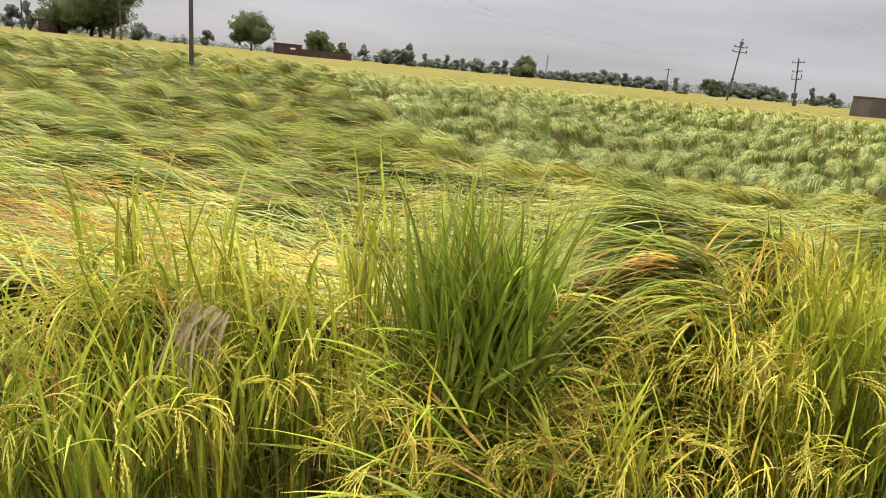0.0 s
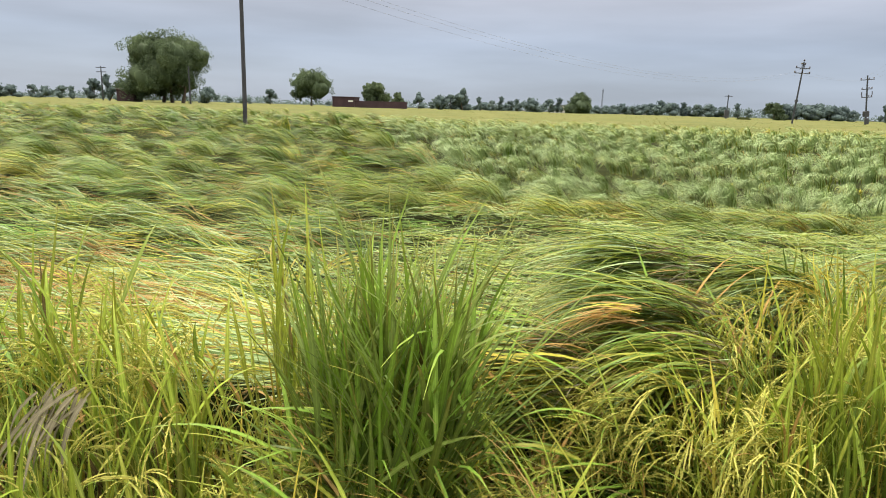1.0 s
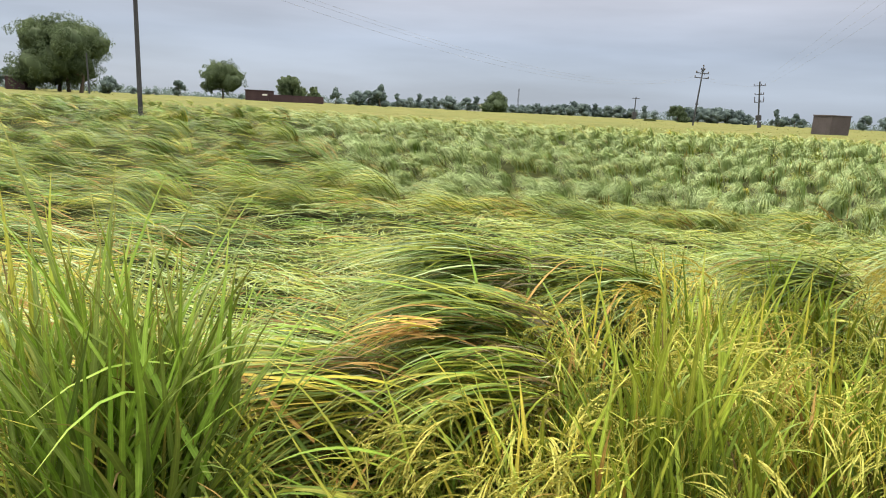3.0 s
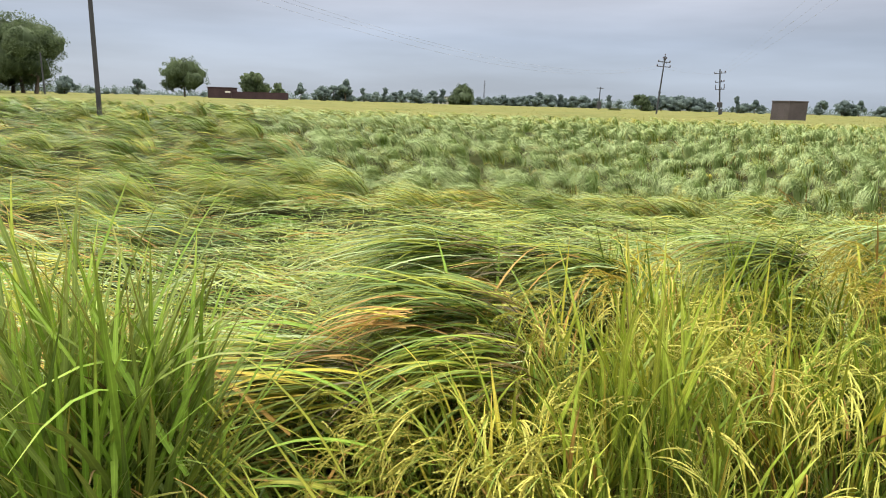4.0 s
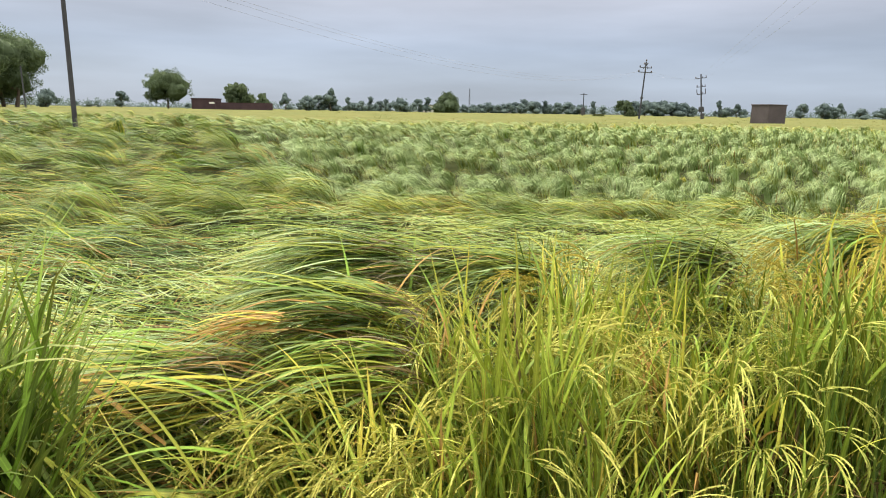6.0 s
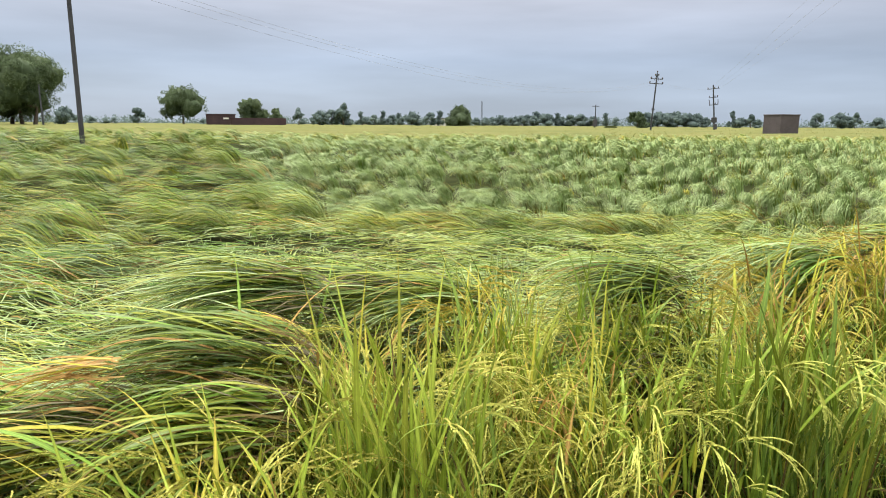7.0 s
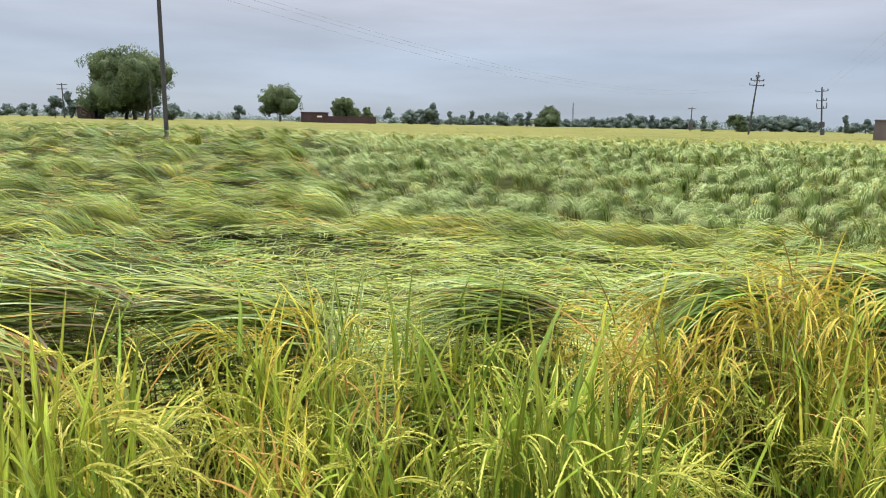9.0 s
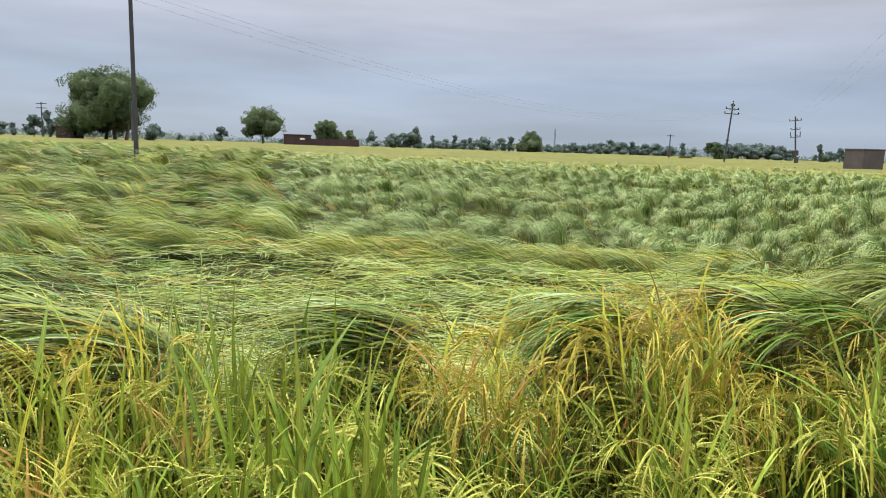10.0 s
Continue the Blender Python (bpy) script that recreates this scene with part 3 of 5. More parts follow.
def build_clumps():
    """Waves of fallen clumps, and the pale tufts beyond the flat part."""
    rng = np.random.default_rng(33)
    waves, tufts = Heap(), Heap()
    def lying(x, y):
        return not ((x > -0.1 and y < 10.6) or float(tuft_side(x, y)) > 0.45 or (y > 37 and x + 0.5 + 0.35 * (y - 10) > -1) or (x > -0.8 and y < 9 and y - 0.9 * (x + 1) < 6))

    low, wide = lambda y: left_side(y) * 0.92, lambda y: right_side(y) * 0.95
    # low lying strands between the large clumps
    for x, y in scatter(rng, low, wide, 4.3, 43.0, 0.6, 1.3, 16000):
        if not lying(x, y) or (y < 7.0 and rng.uniform() < 0.5):
            continue
        near = 0 if y < 9 else 1 if y < 15 else 2 if y < 24 else 3
        wid, segs, n = ((0.0105, 5, 56), (0.0135, 4, 40), (0.02, 3, 26), (0.03, 3, 18))[near]
        dry = 2.6 * (value_noise(x, y, 1.1, 47) > 0.68)
        swath(waves, rng, (x, y, float(canopy(x, y)) - 0.06), float(flow(x, y)) + rng.normal(0, 0.25), 0.2, n, 0.75, 45, -48, wid, rng.dirichlet(np.array((3.6, 0.4 + 0.8 * dry, 0.5, 3.8, 0.2 + 0.8 * dry, 3.2)) * 1.8), segs, 5, 0.3, 1.2)
    # large clumps that stand up like breaking waves, dark and bared at the root
    big = [(x, y, rng.uniform(0.5, 1.12)) for x, y in scatter(rng, low, wide, 5.6, 42.0, 0.78, 1.6, 24000) if lying(x, y) and (y > 7.6 or rng.uniform() < 0.4)]
    big = [b for b in big if (b[0] + 0.35) ** 2 + (b[1] - 9.6) ** 2 > 0.8] + [(-0.3, 9.5, 0.95), (-1.6, 9.1, 0.8), (-1.0, 10.0, 0.95), (-0.7, 10.9, 0.9), (-2.2, 9.8, 0.9)]
    for x, y, size in big:
        near = 0 if y < 10 else 1 if y < 16 else 2 if y < 25 else 3
        size *= 0.62 if y < 7.6 else 1.0
        wid, segs, n = ((0.011, 7, 220), (0.0135, 6, 150), (0.02, 5, 84), (0.032, 4, 42))[near]
        az = np.pi + 0.1 if (x, y) == (-0.3, 9.5) else float(flow(x, y)) + rng.normal(0, 0.25)
        z = float(level(x, y)) - 0.08
        fresh = rng.uniform()
        mix = rng.dirichlet(np.array((3.6, 0.2 + 0.3 * (fresh > 0.85), 0.4, 6.6 - 2.4 * fresh, 0.2, 1.2 + 2.4 * fresh, 0.1)) * 2.0)
        mix = np.array((4.5, 0.5, 0.8, 3.6, 0.5, 1.2)) if (x, y) == (-0.3, 9.5) else mix
        swath(waves, rng, (x, y, z + 0.12 * size), az, 0.27 * size, int(n * size), 0.98 * size, 68 + rng.normal(0, 9), -66 + rng.normal(0, 10), wid, mix, segs, 6, 0.34, 1.3, 1.2, 0.12)
        # brown roots and a dark under layer whose colours stand for the hollow's shade
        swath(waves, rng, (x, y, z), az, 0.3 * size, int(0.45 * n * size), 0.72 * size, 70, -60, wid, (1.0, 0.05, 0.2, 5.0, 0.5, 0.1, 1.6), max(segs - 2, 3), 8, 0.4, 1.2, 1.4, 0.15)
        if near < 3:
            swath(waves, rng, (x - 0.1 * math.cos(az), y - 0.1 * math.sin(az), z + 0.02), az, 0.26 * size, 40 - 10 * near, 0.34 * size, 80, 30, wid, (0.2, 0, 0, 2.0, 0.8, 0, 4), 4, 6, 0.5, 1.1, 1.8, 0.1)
    # tufts that stand proud, in loose rows, over lower ones coloured dark for shade
    y, row = 9.4, 0
    while y < 44.0:
        proud = row % 3 == 0
        grow = 1 + 0.3 * float(smooth_step(18, 42, y))
        near = 0 if y < 14 else 1 if y < 20 else 2 if y < 30 else 3
        wid, segs, n = ((0.0105, 7, 84), (0.015, 6, 54), (0.024, 5, 30), (0.038, 4, 18))[near]
        for gx in np.arange(left_side(y) * 0.9 + 0.3 * rng.uniform(), right_side(y) * 0.95, (0.47 if proud else 0.6) * grow):
            x, yy = gx + rng.normal(0, 0.09) * grow, y + rng.normal(0, 0.16 if proud else 0.08) * grow
            if float(tuft_side(x, yy)) < 0.25 + 0.3 * rng.uniform() or min((x - p) ** 2 + (yy - q) ** 2 for p, q in ((1.53, 10.7), (2.72, 10.95), (-0.3, 9.9))) < 0.09:
                continue
            z = max(0.0, float(level(x, yy)) - 0.4)
            far = float(smooth_step(20, 42, yy))
            az = np.pi + 0.4 + 0.5 * (float(value_noise(x, yy, 3.0, 57)) - 0.5) + rng.normal(0, 0.2)
            if proud and rng.uniform() < 0.9:
                size = rng.uniform(0.75, 1.22) * (1 + 0.1 * far)
                mix = rng.dirichlet(np.array((0.7 + 3.0 * far, 0.1 + 0.5 * far, 9.0 - 3.5 * far, 0.4, 0.05, 0.3)) * 6)
                swath(tufts, rng, (x, yy, z), az, 0.055 * grow, int(1.1 * n * size), 0.76 * size * (0.8 + 0.2 * grow), 86, -88, wid, mix, segs, 4, 0.28, 1.9, 0.7, 0.05)
                # dark core blades: shade at the tuft's foot as colour
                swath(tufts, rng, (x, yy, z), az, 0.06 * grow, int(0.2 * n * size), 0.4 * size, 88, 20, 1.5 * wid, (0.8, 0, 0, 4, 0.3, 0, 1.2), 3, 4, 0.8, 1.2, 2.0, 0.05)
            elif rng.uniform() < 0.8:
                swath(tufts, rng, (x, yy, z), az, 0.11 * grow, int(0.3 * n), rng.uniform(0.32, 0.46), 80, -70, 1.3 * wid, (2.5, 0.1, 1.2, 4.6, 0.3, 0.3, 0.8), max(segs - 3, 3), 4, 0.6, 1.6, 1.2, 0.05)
        row += 1
        y += 0.38 * grow
    # dark brown stalks fill the hollows, shade put into their colour
    for x, y in ((-0.15, 9.75), (0.0, 9.9), (1.53, 10.7), (2.72, 10.95)):
        sheaf(waves, rng, (x, y, 0.1), np.pi + 0.3, 70, 0.34, 86, 40, 0.16, 0.011, (0.4, 0, 0, 0.6, 1.2, 0, 5), 4, 0.6, 0.1)
    for k in range(17):
        x, y = -0.4 + 0.38 * k + rng.normal(0, 0.1), 8.95 + 0.03 * k + rng.normal(0, 0.12)
        swath(waves, rng, (x, y, float(level(x, y)) + 0.02), np.pi + 0.12 + rng.normal(0, 0.12), 0.2, 80, 0.85, 44, -40, 0.011, (4.0, 1.3, 1.4, 1.2, 1.0, 1.6), 5, 5, 0.2)
    weed = Heap()
    sheaf(weed, rng, (-11.0, 20.0, 0.62), np.pi, 150, 0.62, 75, -30, 0.3, 0.022, (0.6, 0, 0, 5, 0, 0.3, 0), 5, 1.6, 0.62, 1.2, 1.0)
    tagged(new("weed_clump", weed.mesh("weed_clump", LODGED)), "dark green weed clump standing above the fallen rice", "weed")
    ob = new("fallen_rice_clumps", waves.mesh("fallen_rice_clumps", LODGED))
    tagged(ob, "waves of green rice clumps bent over by wind", "rice crop", kind="stuff")
    ob = new("leaning_rice_tufts", tufts.mesh("leaning_rice_tufts", LODGED))
    tagged(ob, "pale grey-green leaning tufts of rice showing leaf undersides", "rice crop", kind="stuff")


def build_ripe():
    rng = np.random.default_rng(51)
    n = 22000
    x, y = region(n, 30.0, 220.0, 0, rng)
    keep = rng.uniform(0, 1, n) < smooth_step(31, 47, y)
    x, y = x[keep], y[keep]
    n = len(x)
    base = np.stack([x, y, 0.62 + 0.2 * smooth_step(31, 42, y) + 0.1 * (value_noise(x, y, 7.0, 22) - 0.5)], -1)
    vqa = blades(base, rng.uniform(0, 2 * np.pi, n), np.full(n, radians(84)), radians(15) + rng.normal(0, 0.3, n), rng.uniform(0.15, 0.27, n),
                 0.0008 * y * rng.uniform(0.6, 1.3, n), 2, 1.0, None, None, None, rng)
    heap = Heap()
    heap.add(vqa, 0, 2)
    ob = new("ripe_rice_heads", heap.mesh("ripe_rice_heads", [M_RIPE]))
    tagged(ob, "yellow drooping heads of the standing ripe rice", "rice crop", kind="stuff")


# ---- standing rice at the field's edge ----
def grains(centers, heads, length, rng):
    """Rice grains as small pointed scales, each turned its own way."""
    n = len(centers)
    axis = heads / np.linalg.norm(heads, axis=1, keepdims=True)
    u = np.cross(axis, rng.normal(0, 1, (n, 3)))
    u /= np.linalg.norm(u, axis=1, keepdims=True)
    r, mid = length * 0.23, centers + axis * length * 0.45
    c = np.stack([centers, mid + u * r, centers + axis * length, mid - u * r], 1)
    return c.reshape(-1, 3), np.arange(n * 4).reshape(-1, 4), np.zeros(n * 4)


def rice_plant(name, seed, tillers, height, lean, lean_az, leaf_mats, leaf_w, panicles, droop, label, leaf_len=0.3, per=3, spread=0.05, splay=0.055, old_and_shaded=1.0, grain=M_GRAIN):
    """One hill of rice: upright stalks, leaves and drooping panicles."""
    rng = np.random.default_rng(seed)
    root = new(name)
    n = tillers
    t = rng.uniform(0, 2 * np.pi, n)
    r = spread * np.sqrt(rng.uniform(0, 1, n))
    base = np.stack([r * np.cos(t), r * np.sin(t), np.zeros(n)], -1)
    out_az = t + rng.normal(0, 0.5, n)
    head = lean * np.array([np.cos(lean_az), np.sin(lean_az)])[None] * rng.uniform(0.75, 1.25, n)[:, None]
    head = head + (splay * (0.4 + rng.uniform(0, 1.4, n)))[:, None] * np.stack([np.cos(out_az), np.sin(out_az)], -1)
    az = np.arctan2(head[:, 1], head[:, 0])
    k = np.hypot(head[:, 0], head[:, 1])
    phi0 = np.pi / 2 - 0.35 * k
    phi1 = np.pi / 2 - 2.4 * k
    L = height * rng.uniform(0.86 if panicles > 5 and lean < 0.2 else 0.72, 1.0, n)
    segs = 5
    stalks = Heap()
    for turn in (0.0, 1.5):
        stalks.add(blades(base, az, phi0, phi1, L, rng.uniform(0.005, 0.0085, n), segs, 1.2, None, None, np.full(n, turn), rng, 9.0), rng.choice(2, n, p=(0.86, 0.14)), segs)
    s = (np.arange(40) + 0.5) / 40
    ph = phi0[:, None] + (phi1 - phi0)[:, None] * s[None] ** 1.2
    path = np.cumsum(np.stack([np.cos(ph) * np.cos(az)[:, None], np.cos(ph) * np.sin(az)[:, None], np.sin(ph)], -1) * (L / 40)[:, None, None], 1) + base[:, None]
    leaves = Heap()
    for j in range(per):
        at_ = np.clip((0.88 if panicles > 5 and lean < 0.2 else 0.98) - 0.2 * j + rng.normal(0, 0.06, n), 0.1, 0.99)
        idx = np.minimum((at_ * 40).astype(int), 39)
        b = path[np.arange(n), idx]
        tang = ph[np.arange(n), idx]
        la = rng.uniform(0, 2 * np.pi, n)
        la = np.where(rng.uniform(0, 1, n) < min(0.93, 2.2 * lean), lean_az + rng.normal(0, 0.4, n), la)
        up = tang - np.abs(rng.normal(0.12, 0.13, n))
        m = rng.choice(len(leaf_mats), n)
        bend = radians(droop) * rng.uniform(0.1, 1.0, n) ** 1.5 * np.where(rng.uniform(0, 1, n) < 0.15, 2.2, 1.0)
        v, q, al = blades(b, la, up, up - bend, leaf_len * rng.uniform(0.55, 1.2, n), leaf_w * rng.uniform(0.7, 1.25, n),
                          6 if j else 8, 1.6, rng.normal(0, 0.25, n), None, rng.uniform(-0.4, 0.4, n), rng, 1.7)
        if j:
            # Lower leaves: brown with age, and deep green to paint the shade inside.
            old = rng.uniform(0, 1, n) < old_and_shaded * (0.0, 0.15, 0.6, 0.7, 0.7)[j]
            m = np.where(old, len(leaf_mats) + rng.integers(0, 2, n), m)
            leaves.add((v, q, al), m, 6)
            continue
        for i in range(n):
            part("leaf", raw_mesh("leaf", v[i * 18:i * 18 + 18], q[:8], [leaf_mats[m[i]]], None, al[:18]), root)
    tagged(part("culm", stalks.mesh("culm", [M_STEM, M_YELLOW]), root), kind="stuff")
    d = (3 * n) // 4
    idx = rng.integers(4, 24, d)
    v, q, al = blades(path[np.arange(d), idx], rng.uniform(0, 2 * np.pi, d), radians(55) + rng.normal(0, 0.25, d), radians(-50) + rng.normal(0, 0.3, d), rng.uniform(0.14, 0.3, d), rng.uniform(0.005, 0.01, d),
                      5, 1.0, rng.normal(0, 0.4, d), None, None, rng, 2.0)
    leaves.add((v, q, al), len(leaf_mats), 5)
    tagged(part("foliage", leaves.mesh("foliage", [*leaf_mats, M_ROT_SHADE, M_DARK]), root), kind="stuff")
    for i in rng.permutation(n)[:min(panicles, n)]:
        a = lean_az + rng.normal(0, 0.6) if lean > 0.2 else az[i] + rng.normal(0, 0.9)
        e0, e1 = min(ph[i, -1], 1.3) - 0.1, radians(rng.uniform(-88, -55))
        ln = rng.uniform(0.17, 0.25)
        ss = (np.arange(14) + 0.5) / 14
        e = e0 + (e1 - e0) * ss ** 0.8
        stp = np.stack([np.cos(e) * np.cos(a), np.cos(e) * np.sin(a), np.sin(e)], -1)
        pts = path[i, -1] + np.cumsum(stp * ln / 14, 0)
        heap = Heap()
        heap.add(blades(path[i, -1][None], np.array([a]), np.array([e0]), np.array([e1]), np.array([ln]), np.array([0.0035]), 6, 0.8, None, None, np.zeros(1), rng, 9.0), 0, 6)
        gc, gh = [], []
        for j in (1, 2, 4, 5, 7, 9, 11, 13):
            side = a + rng.normal(0, 0.3)
            be = e[j] + rng.normal(0.1, 0.12)
            bl = rng.uniform(0.08, 0.13) * (1.15 - 0.5 * j / 14)
            m = max(6, int(bl / 0.0056))
            ff = (np.arange(m) + 1) / m
            ee = be - 0.9 * ff
            st = np.stack([np.cos(ee) * np.cos(side), np.cos(ee) * np.sin(side), np.sin(ee)], -1)
            gc.append(pts[j] + np.cumsum(st * bl / m, 0)), gh.append(st + rng.normal(0, 0.22, st.shape))
            heap.add(blades(pts[j][None], np.array([side]), np.array([be]), np.array([be - 0.9]), np.array([bl]), np.array([0.0042]), 5, 1.0, None, None, np.array([rng.uniform(0, 1.5)]), rng, 5.0), 1, 5)
        heap.add(grains(np.concatenate(gc), np.concatenate(gh), 0.0098, rng), 1, 1)
        part("panicle", heap.mesh("panicle", [M_STEM, grain]), root)
    tagged(root, label, "rice plant", "standing rice along the field edge")
    return root


def build_edge():
    rng = np.random.default_rng(77)
    L = np.pi
    kinds = {
        "green": [rice_plant("rice_plant", 100 + i, 32, 1.05, 0.02, 0, [M_FRESH, M_GREEN, M_FRESH, M_STEM], 0.0132, 6, 46, "green standing rice plant with pale drooping panicles") for i in range(5)],
        "yellow": [rice_plant("rice_plant", 120 + i, 28, 1.03, 0.13, L, [M_YELLOW, M_FRESH, M_GREEN, M_FRESH, M_YELLOW, M_STRAW], 0.0105, 12, 66, "yellowing standing rice plant with heavy drooping panicles", 0.25) for i in range(5)],
        "leaning": [rice_plant("rice_plant", 140 + i, 22, 1.04, 0.34, L - 0.05, [M_GREEN, M_LUSH, M_FRESH, M_LUSH, M_DARK, M_STRAW], 0.0135, 13, 95, "rice plant bent over with arching leaves and panicles", 0.44, 4, 0.08, 0.12) for i in range(4)],
        # the lush tussock's inner shade is coloured in with deep green leaves
        "lush": [rice_plant("rice_plant", 160 + i, 72, 0.94, 0.08, 0, [M_LUSH, M_DARK, M_DARK, M_DARK, M_LUSH], 0.0155, 0, 44, "tall lush bright-green rice tussock with upright leaves", 0.48, 5, 0.075, 0.052, 0.35) for i in range(3)],
    }
    kinds["golden"] = [rice_plant("rice_plant", 190 + i, 28, 1.06, 0.08, L, [M_YELLOW, M_FRESH, M_YELLOW, M_FRESH, M_STRAW], 0.0105, 15, 64, "golden ripe rice plant with brownish drooping panicles", grain=M_GOLD) for i in range(3)]
    kinds["pale"] = [rice_plant("rice_plant", 180 + i, 24, 0.95, 0.04, 0, [M_PALE, M_GREEN, M_DARK, M_STEM], 0.012, 2, 24, "pale grey-green rice plant standing between bent clumps", 0.42, 4, 0.06, 0.06) for i in range(2)]
    first = {k: list(v) for k, v in kinds.items()}

    def put(kind, x, y, s=1.0):
        turn = rng.normal(0, 0.35) if kind in ("leaning", "yellow", "golden", "lush") else rng.uniform(0, 6.28)
        m = Matrix.Translation((x, y, 0.0)) @ Matrix.Rotation(turn, 4, "Z") @ Matrix.Diagonal((s, s, s * rng.uniform(0.94, 1.05), 1))
        if first[kind]:
            first[kind].pop().matrix_basis = m
        else:
            copy_thing(kinds[kind][rng.integers(len(kinds[kind]))], m)

    for x, y in ((0.1, 1.72), (0.05, 1.79), (0.13, 1.85), (0.09, 1.93), (0.15, 1.78)):
        put("lush", x, y, 1.04)
    for x, y in ((1.48, 3.08), (1.58, 3.16), (1.52, 3.26), (1.66, 3.05), (2.35, 3.3)):
        put("pale", x, y, 0.9)
    for x, y in ((0.93, 1.98), (1.06, 2.04), (1.12, 1.92), (1.2, 2.08)):
        put("yellow", x, y, 0.95)
    for x, y in ((1.06, 2.24), (1.17, 2.33), (1.24, 2.5), (1.1, 2.42), (1.3, 2.36)):
        put("leaning" if y < 2.4 else "yellow", x, y, 0.96)
    for x, y in ((0.5, 1.76), (0.4, 1.66), (0.6, 1.84), (0.66, 1.68), (0.34, 1.84), (0.46, 1.56), (0.56, 1.6), (0.52, 1.92)):
        put("leaning", x, y, 0.97)
    for x, y in ((1.88, 2.24), (2.0, 2.3), (1.94, 2.4), (1.8, 2.32)):
        put("yellow", x, y, 0.94)
    for x, y in ((2.18, 2.4), (2.29, 2.45), (2.23, 2.54), (1.3, 2.12), (1.38, 2.22), (1.44, 2.08), (1.22, 2.2)):
        put("green", x, y, 0.97)
    for x in np.arange(-1.1, 1.5, 0.17):
        if -0.45 < x < 0.32:
            continue
        put("green" if rng.uniform() < 0.65 else "yellow", x + rng.normal(0, 0.03), float(front(x)) - 0.13 + rng.normal(0, 0.03), rng.uniform(0.76, 0.88))
    step = 0.225
    for k, x in enumerate(np.arange(-1.7, 4.6, step)):
        depth = 0.62 if x < 1.0 else (0.75 if x < 2.2 else 0.8 if x < 2.7 else 1.0)
        for d in np.arange(0.0, depth, step):
            px, py = x + rng.normal(0, 0.035), float(front(x)) + d + 0.1 * (k % 2) + rng.normal(0, 0.035)
            if min((px - cx) ** 2 + (py - cy) ** 2 - r * r for cx, cy, r in ((0.08, 1.8, 0.18), (1.9, 2.31, 0.17), (2.23, 2.46, 0.16), (1.07, 2.0, 0.14))) < 0:
                continue
            u = rng.uniform()
            if 0.2 < px < 0.95 and py > 1.62:
                kind = "leaning" if u < 0.85 else "yellow"
            elif 0.2 < px < 0.95:
                kind = "leaning" if u < 0.55 else ("yellow" if u < 0.85 else "green")
            elif px < 0.3:
                kind = "green" if u < 0.3 else ("yellow" if u < 0.78 else "leaning")
            elif 0.95 <= px < 1.55:
                kind = "leaning" if u < 0.35 else ("yellow" if u < 0.8 else "green")
            elif px > 2.2 and d > 0.3:
                kind = "golden" if u < 0.72 and px > 2.5 else ("yellow" if u < 0.88 else "green")
            else:
                kind = "green" if u < 0.3 else ("yellow" if u < 0.75 else ("golden" if u < 0.83 else "leaning"))
            put(kind, px, py, rng.uniform(0.94, 1.06) * (0.84 if px < 0.12 and py < 1.58 else 1.06 if px < 0.12 else 0.88 if px < 0.95 else 0.94 if px < 1.55 else 0.92 if 2.2 < px < 2.82 and d > 0.4 else 1.01 if 2.88 < px < 3.28 and d > 0.35 else 0.96))


